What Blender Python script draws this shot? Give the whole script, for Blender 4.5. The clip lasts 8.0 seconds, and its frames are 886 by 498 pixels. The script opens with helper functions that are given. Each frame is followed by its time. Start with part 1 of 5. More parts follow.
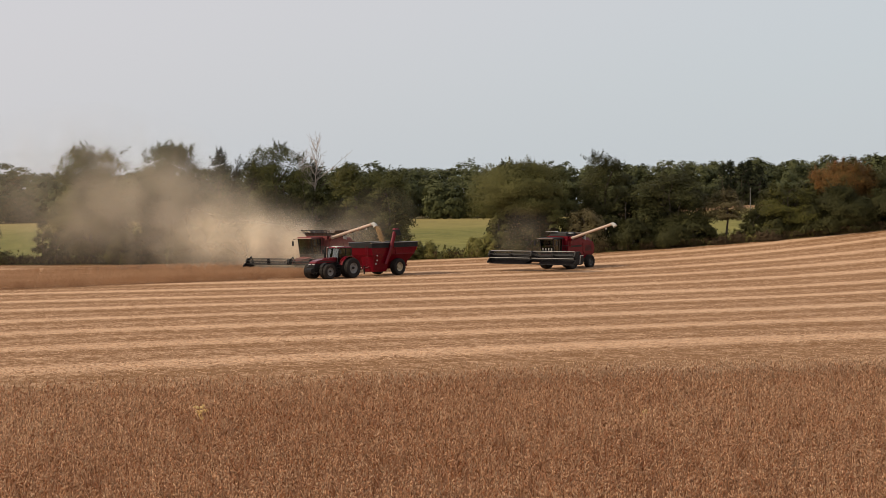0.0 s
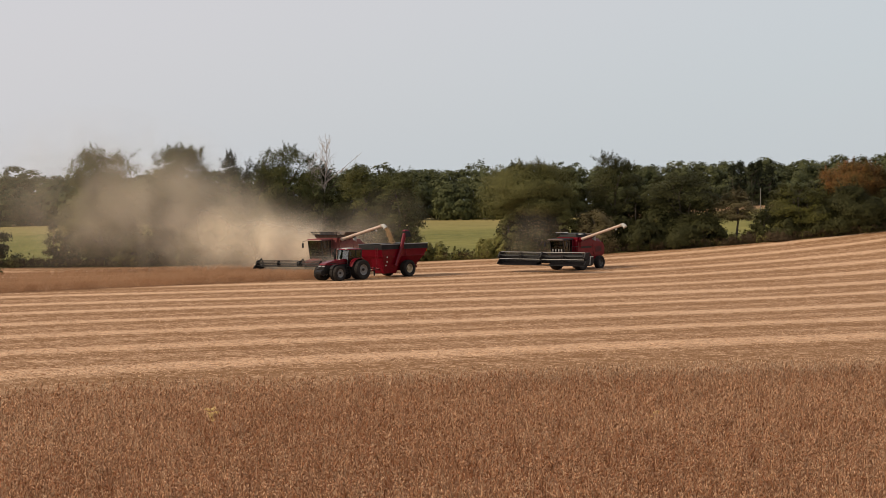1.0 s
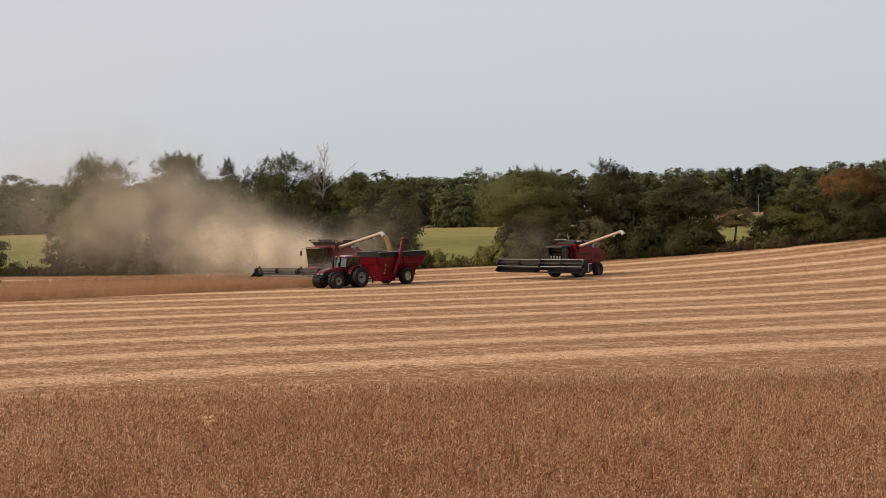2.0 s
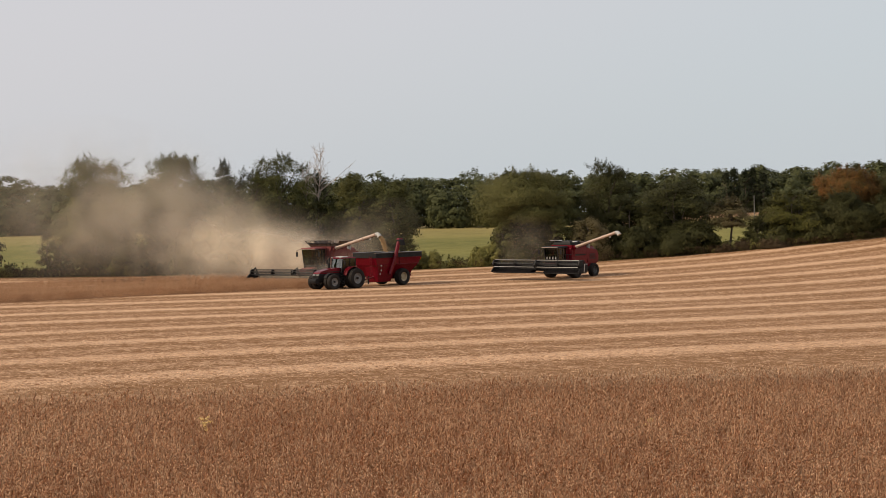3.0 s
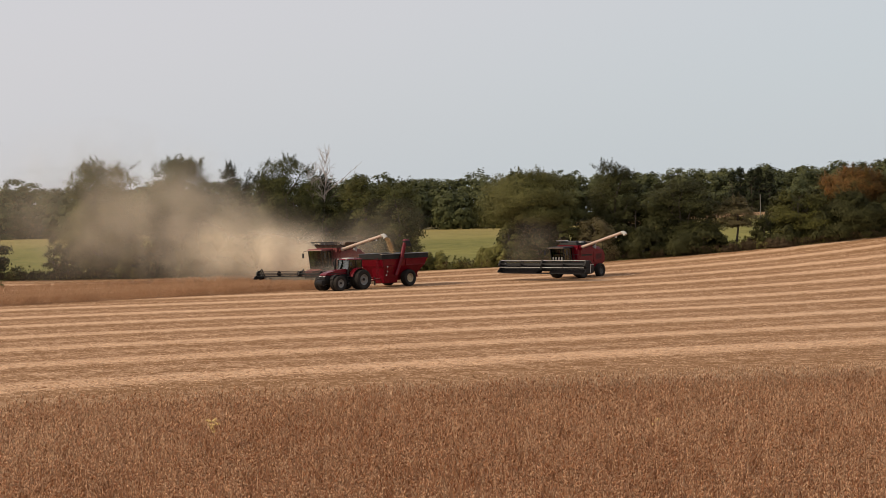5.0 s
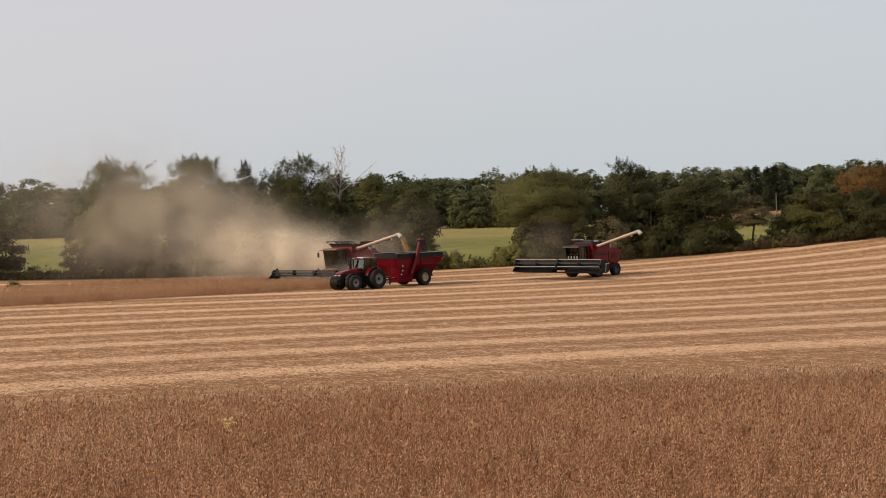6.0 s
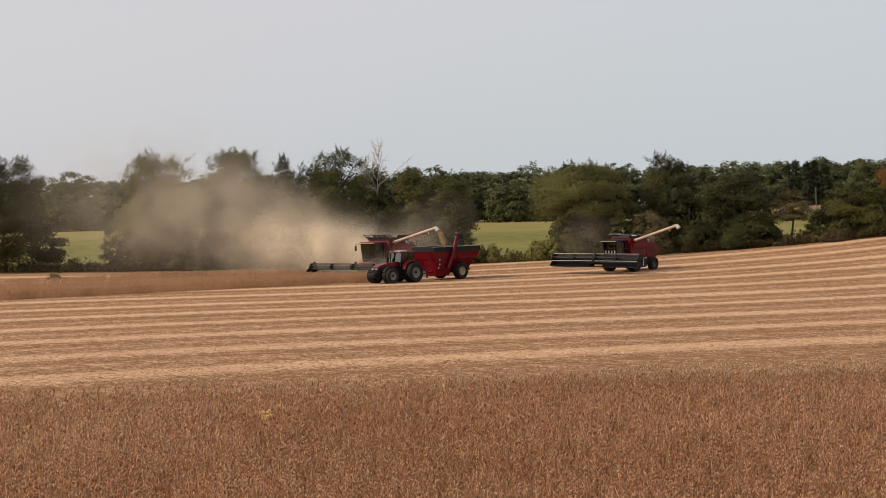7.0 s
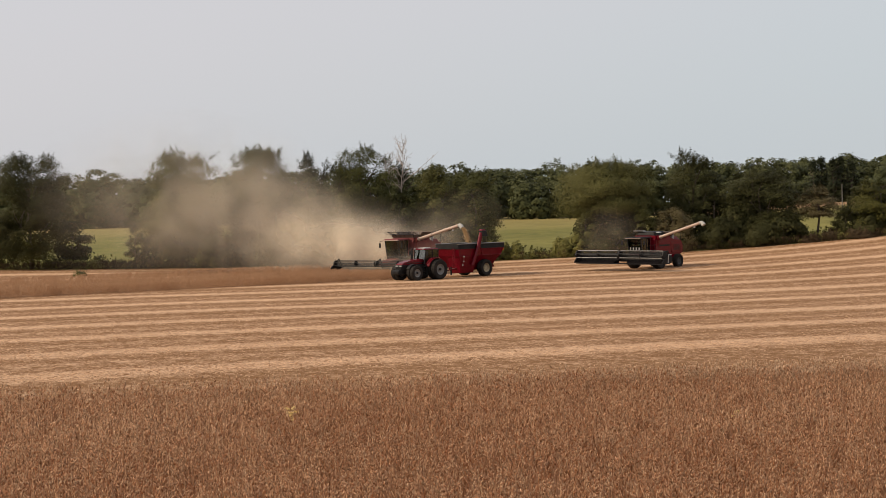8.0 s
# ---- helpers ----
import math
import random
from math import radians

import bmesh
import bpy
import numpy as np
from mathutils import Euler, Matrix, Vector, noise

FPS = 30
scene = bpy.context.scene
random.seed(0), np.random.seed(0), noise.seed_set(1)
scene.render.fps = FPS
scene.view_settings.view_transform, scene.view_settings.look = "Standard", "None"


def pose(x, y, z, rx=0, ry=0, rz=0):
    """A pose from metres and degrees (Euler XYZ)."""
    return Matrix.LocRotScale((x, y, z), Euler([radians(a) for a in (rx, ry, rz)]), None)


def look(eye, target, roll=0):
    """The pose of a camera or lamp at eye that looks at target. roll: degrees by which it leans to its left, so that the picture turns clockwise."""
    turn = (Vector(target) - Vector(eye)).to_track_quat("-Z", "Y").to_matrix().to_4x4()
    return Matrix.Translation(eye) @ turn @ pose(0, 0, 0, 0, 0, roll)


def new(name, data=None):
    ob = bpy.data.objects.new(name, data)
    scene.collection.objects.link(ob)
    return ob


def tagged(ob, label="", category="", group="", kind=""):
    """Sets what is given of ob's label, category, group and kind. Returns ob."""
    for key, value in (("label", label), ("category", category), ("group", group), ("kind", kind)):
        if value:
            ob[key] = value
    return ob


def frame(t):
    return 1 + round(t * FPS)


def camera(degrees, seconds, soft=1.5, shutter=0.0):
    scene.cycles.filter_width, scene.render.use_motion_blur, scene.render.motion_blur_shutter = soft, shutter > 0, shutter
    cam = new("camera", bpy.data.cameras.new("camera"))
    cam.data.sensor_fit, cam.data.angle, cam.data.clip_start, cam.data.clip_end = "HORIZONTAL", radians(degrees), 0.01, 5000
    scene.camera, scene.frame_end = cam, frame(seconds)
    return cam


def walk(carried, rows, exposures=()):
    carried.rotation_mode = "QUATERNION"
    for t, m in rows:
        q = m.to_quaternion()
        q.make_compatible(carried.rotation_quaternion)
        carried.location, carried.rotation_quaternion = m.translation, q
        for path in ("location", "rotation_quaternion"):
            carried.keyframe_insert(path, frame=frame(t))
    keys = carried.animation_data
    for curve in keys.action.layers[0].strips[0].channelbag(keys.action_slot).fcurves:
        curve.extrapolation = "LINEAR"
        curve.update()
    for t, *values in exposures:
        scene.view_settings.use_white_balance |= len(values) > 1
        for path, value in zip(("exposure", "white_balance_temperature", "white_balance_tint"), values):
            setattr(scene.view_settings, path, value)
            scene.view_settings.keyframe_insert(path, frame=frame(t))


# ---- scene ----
EYE = 7.5
LENS = 36.0
# seconds, sideways shift, yaw, pitch, roll
PATH = (
    (0.0, -0.005, -0.252, -1.800, 0.670), (0.1, -0.005, -0.12, -1.87, 0.69), (0.2, -0.006, -0.05, -2.02, 0.74),
    (0.3, -0.007, 0.01, -1.93, 0.79), (0.4, -0.008, 0.10, -2.0, 0.84), (0.5, -0.008, 0.149, -1.960, 0.855), (0.6, -0.009, 0.152, -1.825, 0.857), (0.8, -0.011, 0.157, -1.770, 0.862),
    (1.0, -0.013, 0.161, -1.735, 0.868),
    (1.5, 0.002, 0.187, -1.502, 0.962), (3.0, 0.004, -0.085, -1.394, 1.090), (3.5, -0.002, -0.040, -1.464, 1.095),
    (4.0, 0.0, 0.0, -1.448, 1.2), (4.5, 0.002, 0.059, -1.350, 1.322), (6.0, -0.012, 0.801, -1.371, 1.429),
    (6.5, -0.020, 1.487, -1.496, 1.439), (7.0, -0.019, 2.364, -1.596, 1.275), (7.5, -0.018, 2.937, -1.678, 1.311),
    (8.0, -0.022, 3.380, -1.699, 1.330),
)


def stand(shift, yaw, pitch, roll):
    turn = (Matrix.Rotation(radians(yaw), 4, "Z") @ Matrix.Rotation(radians(pitch), 4, "X")
            @ Matrix.Rotation(radians(roll), 4, "Y") @ Matrix.Rotation(radians(90), 4, "X"))
    return Matrix.Translation((shift, 0, EYE)) @ turn


cam = camera(LENS, 8.0, soft=0.85)
walk(cam, [(t, stand(*row)) for t, *row in PATH], exposures=[(0.0, 0.0), (8.0, 0.0)])

# ---- daylight: hazy afternoon, low warm sun from the side ----
SUN_TO = Vector((-0.81, -0.18, 0.56)).normalized()
world = bpy.data.worlds.new("hazy_sky")
scene.world = world
world.use_nodes = True
wn, wl = world.node_tree.nodes, world.node_tree.links
wn.clear()
sky = wn.new("ShaderNodeTexSky")
sky.sky_type, sky.sun_disc = "NISHITA", False
sky.sun_elevation = math.asin(SUN_TO.z)
sky.sun_rotation = math.atan2(SUN_TO.x, SUN_TO.y)
sky.air_density, sky.dust_density, sky.ozone_density = 1.0, 6.0, 1.0
sky_bg = wn.new("ShaderNodeBackground")
sky_bg.inputs["Strength"].default_value = 0.10
wl.new(sky.outputs[0], sky_bg.inputs[0])
haze_bg = wn.new("ShaderNodeBackground")
haze_bg.inputs["Strength"].default_value = 1.21
# the haze is bluer towards the horizon and the east, faintly pink overhead and towards the sun
sky_at, sky_axes, lean, tone = (wn.new("ShaderNode" + k) for k in ("TexCoord", "SeparateXYZ", "Math", "Mix"))
lean.operation = "MULTIPLY_ADD"
lean.inputs[1].default_value = -0.35
tone.data_type = "RGBA"
tone.inputs[6].default_value, tone.inputs[7].default_value = (0.558, 0.597, 0.624, 1), (0.618, 0.606, 0.628, 1)
rise = wn.new("ShaderNodeMapRange")
rise.interpolation_type = "SMOOTHSTEP"
rise.inputs["From Min"].default_value, rise.inputs["From Max"].default_value = -0.02, 0.24
wl.new(sky_at.outputs["Generated"], sky_axes.inputs[0])
wl.new(sky_axes.outputs["X"], lean.inputs[0])
wl.new(sky_axes.outputs["Z"], lean.inputs[2])
wl.new(lean.outputs[0], rise.inputs["Value"])
wl.new(rise.outputs[0], tone.inputs[0])
wl.new(tone.outputs[2], haze_bg.inputs["Color"])
both = wn.new("ShaderNodeMixShader")
both.inputs[0].default_value = 0.80
wout = wn.new("ShaderNodeOutputWorld")
wl.new(sky_bg.outputs[0], both.inputs[1])
wl.new(haze_bg.outputs[0], both.inputs[2])
wl.new(both.outputs[0], wout.inputs[0])
sun = new("sun", bpy.data.lights.new("sun", "SUN"))
sun.data.energy, sun.data.angle, sun.data.color = 3.2, radians(3.0), (1.0, 0.83, 0.62)
sun.matrix_world = look(SUN_TO * 400, (0, 0, 0))


# ---- materials ----
def material(name, dark, light, rough=0.7, metal=0.0, grain=8.0, coarse=0.6, bump=0.2, dist=0.01, spread=0.0, island=False,
             translucent=0.0, coat=0.0, gloss=0.35, own_share=0.5):
    """Two scales of noise between a dark and a light colour, with relief; spread: how far pieces differ in brightness."""
    m = bpy.data.materials.new(name)
    m.use_nodes = True
    n, l = m.node_tree.nodes, m.node_tree.links
    n.clear()
    at = n.new("ShaderNodeTexCoord")
    fine, big = n.new("ShaderNodeTexNoise"), n.new("ShaderNodeTexNoise")
    fine.inputs["Scale"].default_value, fine.inputs["Detail"].default_value = grain, 5
    big.inputs["Scale"].default_value, big.inputs["Detail"].default_value = coarse, 3
    for t in (fine, big):
        l.new(at.outputs["Object"], t.inputs["Vector"])
    mix = n.new("ShaderNodeMath")
    mix.operation = "ADD"
    l.new(fine.outputs["Fac"], mix.inputs[0])
    l.new(big.outputs["Fac"], mix.inputs[1])
    ramp = n.new("ShaderNodeMapRange")
    ramp.inputs["From Min"].default_value, ramp.inputs["From Max"].default_value = 0.7, 1.3
    l.new(mix.outputs[0], ramp.inputs["Value"])
    col = n.new("ShaderNodeMix")
    col.data_type = "RGBA"
    col.inputs[6].default_value, col.inputs[7].default_value = (*dark, 1), (*light, 1)
    l.new(ramp.outputs[0], col.inputs[0])
    colour = col.outputs[2]
    if spread:
        rnd = n.new("ShaderNodeNewGeometry") if island else n.new("ShaderNodeObjectInfo")
        amount = n.new("ShaderNodeMapRange")
        amount.inputs["To Min"].default_value, amount.inputs["To Max"].default_value = 1 - spread, 1 + spread
        l.new(rnd.outputs["Random Per Island" if island else "Random"], amount.inputs["Value"])
        vary = n.new("ShaderNodeVectorMath")
        vary.operation = "SCALE"
        if island:
            # every leaf or pod also picks its own place between the two colours
            own = n.new("ShaderNodeMath")
            own.operation = "MULTIPLY"
            own.inputs[1].default_value = 7.31
            frac, half = n.new("ShaderNodeMath"), n.new("ShaderNodeMix")
            frac.operation = "FRACT"
            l.new(rnd.outputs["Random Per Island"], own.inputs[0])
            l.new(own.outputs[0], frac.inputs[0])
            half.inputs[0].default_value = own_share
            l.new(ramp.outputs[0], half.inputs[2])
            l.new(frac.outputs[0], half.inputs[3])
            l.new(half.outputs[0], col.inputs[0])
        l.new(colour, vary.inputs[0])
        l.new(amount.outputs[0], vary.inputs["Scale"])
        colour = vary.outputs[0]
    b = n.new("ShaderNodeBsdfPrincipled")
    b.inputs["Roughness"].default_value, b.inputs["Metallic"].default_value = rough, metal
    b.inputs["Coat Weight"].default_value = coat
    b.inputs["Specular IOR Level"].default_value = gloss
    b.inputs["Coat Roughness"].default_value = 0.25
    l.new(colour, b.inputs["Base Color"])
    if bump:
        bp = n.new("ShaderNodeBump")
        bp.inputs["Strength"].default_value, bp.inputs["Distance"].default_value = bump, dist
        l.new(fine.outputs["Fac"], bp.inputs["Height"])
        l.new(bp.outputs[0], b.inputs["Normal"])
    out = n.new("ShaderNodeOutputMaterial")
    shader = b.outputs[0]
    if translucent:
        b.inputs["Specular IOR Level"].default_value = min(gloss, 0.25)
        tr, ms = n.new("ShaderNodeBsdfTranslucent"), n.new("ShaderNodeMixShader")
        l.new(colour, tr.inputs["Color"])
        ms.inputs[0].default_value = translucent
        l.new(b.outputs[0], ms.inputs[1])
        l.new(tr.outputs[0], ms.inputs[2])
        shader = ms.outputs[0]
    l.new(shader, out.inputs[0])
    return m


def glass(name, tint, coat=1.0):
    m = bpy.data.materials.new(name)
    m.use_nodes = True
    b = m.node_tree.nodes["Principled BSDF"]
    b.inputs["Base Color"].default_value = (*tint, 1)
    b.inputs["Roughness"].default_value, b.inputs["IOR"].default_value = 0.04, 1.45
    b.inputs["Transmission Weight"].default_value = 1.0
    b.inputs["Coat Weight"].default_value, b.inputs["Coat IOR"].default_value = coat, 1.6
    return m


RED = material("red_paint", (0.092, 0.0015, 0.006), (0.142, 0.003, 0.011), 0.26, 0.0, 5, 0.7, 0.05, 0.003, gloss=0.28)
DUSTY_RED = material("dusty_red_paint", (0.112, 0.015, 0.015), (0.175, 0.032, 0.028), 0.55, 0.0, 4, 0.8, 0.08, 0.003)
BLACK = material("black_paint", (0.008, 0.008, 0.009), (0.022, 0.020, 0.019), 0.5, 0.0, 8, 1.0, 0.1, 0.003, gloss=0.15)
RUBBER = material("tyre_rubber", (0.012, 0.011, 0.011), (0.034, 0.029, 0.025), 0.85, 0.0, 14, 1.5, 0.3, 0.01, gloss=0.15)
DARK_STEEL = material("dark_painted_steel", (0.008, 0.008, 0.009), (0.022, 0.021, 0.020), 0.45, 0.1, 9, 1.2, 0.1, 0.003, gloss=0.15)
WORN_STEEL = material("worn_grey_steel", (0.32, 0.31, 0.29), (0.46, 0.45, 0.42), 0.75, 0.0, 9, 1.2, 0.1, 0.003)
DARK_RIM = material("dark_grey_rim", (0.05, 0.05, 0.05), (0.10, 0.098, 0.092), 0.5, 0.1, 9, 1.0, 0.1, 0.003)
GREY = material("grey_rim_paint", (0.20, 0.20, 0.20), (0.33, 0.32, 0.31), 0.5, 0.2, 9, 1.0, 0.1, 0.003)
TRACTOR_RIM = material("dusty_grey_rim_paint", (0.13, 0.13, 0.128), (0.24, 0.235, 0.225), 0.55, 0.1, 9, 1.0, 0.1, 0.003)
CREAM = material("cream_rim_paint", (0.32, 0.26, 0.17), (0.46, 0.39, 0.27), 0.55, 0.0, 9, 1.0, 0.1, 0.003)
AUGER_TAN = material("sun_bleached_auger_paint", (0.36, 0.26, 0.20), (0.48, 0.36, 0.285), 0.5, 0.0, 6, 0.8, 0.08, 0.003)
WHITE = material("white_plastic", (0.48, 0.46, 0.43), (0.62, 0.60, 0.56), 0.4, 0.0, 9, 1.0, 0.05, 0.002)
GRAIN = material("soybean_grain", (0.50, 0.33, 0.17), (0.68, 0.48, 0.27), 0.7, 0.0, 20, 2.0, 0.2, 0.005, spread=0.2, island=True)
CANVAS = material("black_canvas_belt", (0.006, 0.005, 0.005), (0.015, 0.012, 0.012), 0.85, 0.0, 10, 1.0, 0.1, 0.004, gloss=0.04)
BROWN_TARP = material("dark_brown_rubber_sheet", (0.070, 0.046, 0.034), (0.125, 0.088, 0.066), 0.7, 0.0, 5, 0.8, 0.2, 0.01)
LAMP = material("headlight_lens", (0.50, 0.50, 0.48), (0.66, 0.66, 0.64), 0.15, 0.0, 20, 2.0, 0.0)
DIM_LAMP_GLINT = material("dull_lamp_lens_and_glint", (0.22, 0.21, 0.20), (0.34, 0.33, 0.31), 0.3, 0.0, 20, 2.0, 0.0)
AMBER = material("amber_lens", (0.70, 0.16, 0.01), (0.85, 0.26, 0.02), 0.2, 0.0, 20, 2.0, 0.0)
CAB_GLASS = glass("clear_cab_glass", (0.30, 0.37, 0.40))
CAB_GLASS.node_tree.nodes["Principled BSDF"].inputs["Coat IOR"].default_value = 1.6
DARK_GLASS = glass("dark_tinted_glass", (0.12, 0.17, 0.07), 0.1)
DUSTY_GLASS = glass("dusty_cab_glass", (0.24, 0.26, 0.18), 0.3)
DUSTY_GLASS.node_tree.nodes["Principled BSDF"].inputs["Roughness"].default_value = 0.10
DUSTY_SHEET = material("dust_coated_sheet", (0.22, 0.175, 0.13), (0.33, 0.27, 0.20), 0.85, 0.0, 5, 0.8, 0.1, 0.004)
BARK = material("grey_brown_bark", (0.055, 0.043, 0.033), (0.15, 0.12, 0.095), 0.9, 0.0, 9, 1.2, 0.8, 0.03)
DEAD_WOOD = material("bleached_dead_wood", (0.34, 0.28, 0.24), (0.52, 0.45, 0.39), 0.85, 0.0, 9, 1.5, 0.5, 0.02)


def leaf(name, dark, light):
    return material(name, dark, light, 0.6, 0.0, 1.0, 0.20, 0.0, spread=0.03, island=True, translucent=0.24, own_share=0.12, gloss=0.10)


# darker than the leaves themselves: shade at the hedge foot put in the colour
LEAF_DARK_SHADE = leaf("dark_green_shaded_leaves", (0.033, 0.034, 0.012), (0.068, 0.065, 0.021))
LEAF_MID = leaf("green_leaves", (0.050, 0.053, 0.017), (0.106, 0.105, 0.033))
LEAF_OLIVE = leaf("olive_leaves", (0.078, 0.077, 0.025), (0.150, 0.139, 0.045))
LEAF_YELLOW = leaf("yellowing_leaves", (0.038, 0.041, 0.011), (0.152, 0.136, 0.033))
LEAF_RUST = leaf("rust_orange_leaves", (0.050, 0.052, 0.017), (0.225, 0.095, 0.026))
LEAF_WEED = leaf("pale_green_weeds", (0.150, 0.146, 0.042), (0.285, 0.252, 0.080))
LEAF_CEDAR = leaf("cedar_needles", (0.032, 0.038, 0.020), (0.060, 0.066, 0.034))
# bluer than most hedge leaves: distance haze is mixed into this colour
LEAF_FAR_HAZE = leaf("far_wood_hazed_leaves", (0.056, 0.063, 0.027), (0.126, 0.130, 0.053))
LEAF_BROWNING = leaf("browning_leaves", (0.105, 0.086, 0.040), (0.185, 0.146, 0.070))
BRUSH = leaf("dry_brush", (0.050, 0.035, 0.019), (0.096, 0.066, 0.035))
SOY = material("ripe_soybean_plant", (0.395, 0.174, 0.078), (0.755, 0.550, 0.372), 0.9, 0.0, 3.0, 0.12, 0.0, spread=0.30, island=True, translucent=0.50, gloss=0.04, own_share=0.65)
SOY_PALE = material("pale_soybean_plant", (0.50, 0.315, 0.190), (0.80, 0.610, 0.440), 0.9, 0.0, 3.0, 0.12, 0.0, spread=0.22, island=True, translucent=0.50, gloss=0.04, own_share=0.6)
SOY_FAR = material("ripe_soybean_row", (0.36, 0.205, 0.112), (0.53, 0.335, 0.200), 0.9, 0.0, 3.0, 0.15, 0.0, spread=0.10, island=True, translucent=0.35, gloss=0.04)
STRAW = material("cut_straw", (0.44, 0.27, 0.155), (0.66, 0.44, 0.28), 0.85, 0.0, 3.0, 0.3, 0.0, spread=0.4, island=True, gloss=0.05)
DUST = material("dust_grain", (0.78, 0.69, 0.57), (0.86, 0.77, 0.65), 0.95, 0.0, 1.0, 0.1, 0.0, translucent=0.5)


def veil_material():
    """Thin dust that lets most light through; its density is stored with the mesh."""
    m = bpy.data.materials.new("dust_veil")
    m.use_nodes = True
    n, l = m.node_tree.nodes, m.node_tree.links
    n.clear()
    thick, at = n.new("ShaderNodeAttribute"), n.new("ShaderNodeTexCoord")
    thick.attribute_name = "dust_amount"
    wisp = n.new("ShaderNodeTexNoise")
    wisp.inputs["Scale"].default_value, wisp.inputs["Detail"].default_value, wisp.inputs["Roughness"].default_value = 0.16, 5, 0.52
    wisp.inputs["Distortion"].default_value = 0.8
    l.new(at.outputs["Object"], wisp.inputs["Vector"])
    band = n.new("ShaderNodeMapRange")
    band.inputs["From Min"].default_value, band.inputs["From Max"].default_value = 0.34, 0.66
    band.inputs["To Min"].default_value, band.inputs["To Max"].default_value = 0.20, 1.80
    l.new(wisp.outputs["Fac"], band.inputs["Value"])
    depth = n.new("ShaderNodeMath")
    depth.operation = "MULTIPLY"
    l.new(thick.outputs["Fac"], depth.inputs[0])
    l.new(band.outputs[0], depth.inputs[1])
    kept, cover = n.new("ShaderNodeMath"), n.new("ShaderNodeMath")
    kept.operation, cover.operation = "POWER", "SUBTRACT"
    kept.inputs[0].default_value, cover.inputs[0].default_value = 0.3679, 1.0
    l.new(depth.outputs[0], kept.inputs[1])
    l.new(kept.outputs[0], cover.inputs[1])
    dif, tr, both_ways, clear, out = (n.new("ShaderNode" + k) for k in ("BsdfDiffuse", "BsdfTranslucent", "MixShader", "BsdfTransparent", "OutputMaterial"))
    dif.inputs["Color"].default_value = tr.inputs["Color"].default_value = (0.88, 0.765, 0.60, 1)
    both_ways.inputs[0].default_value = 0.5
    l.new(dif.outputs[0], both_ways.inputs[1])
    l.new(tr.outputs[0], both_ways.inputs[2])
    mix = n.new("ShaderNodeMixShader")
    l.new(cover.outputs[0], mix.inputs[0])
    l.new(clear.outputs[0], mix.inputs[1])
    l.new(both_ways.outputs[0], mix.inputs[2])
    l.new(mix.outputs[0], out.inputs[0])
    return m


VEIL = veil_material()
FLOWER = material("yellow_flower", (0.74, 0.52, 0.19), (0.86, 0.70, 0.38), 0.7, 0.0, 6, 1.0, 0.0, spread=0.3, island=True, translucent=0.2)
POLE_WOOD = material("weathered_pole_wood", (0.17, 0.155, 0.14), (0.26, 0.24, 0.215), 0.85, 0.0, 9, 1.0, 0.3, 0.01)


# ---- lie of the land ----
BAND_N = (-0.5, 0.8660)          # across the swaths
BAND_FIRST, BAND_STEP = 45.75, 12.2
HEDGE_Y = 190.0


def smooth(a, b, v):
    t = np.clip((v - a) / (b - a), 0, 1)
    return t * t * (3 - 2 * t)


def east_rise(x, y):
    """The meadow climbs towards the ploughed land in the east."""
    return 3.2 * smooth(35, 105, np.asarray(x, float)) * smooth(230, 430, np.asarray(y, float))


def height(x, y):
    """Ground height: the field's slow swell, the meadow rising behind the hedge, the bank under the camera."""
    x, y = np.asarray(x, float), np.asarray(y, float)
    u, v = np.clip(x, -75, 80) / 100, np.clip(y, 14, 200) / 100
    field = (EYE - 2.901 - 0.131 * u - 6.529 * v - 5.321 * u * u - 2.326 * u * v + 2.482 * v * v + 1.818 * u ** 3
             + 5.019 * u * u * v + 1.819 * u * v * v - 0.15 * v ** 3)
    far = 0.2 + 3.4 * smooth(200, 470, y) + 2.0 * smooth(600, 2500, y) + east_rise(x, y)
    w = smooth(195, 300, y)
    bank = 2.0 * (1 - smooth(1, 11, np.hypot(x * 0.3, y)))
    return field * (1 - w) + far * w + bank


def across(x, y):
    return BAND_N[0] * x + BAND_N[1] * y


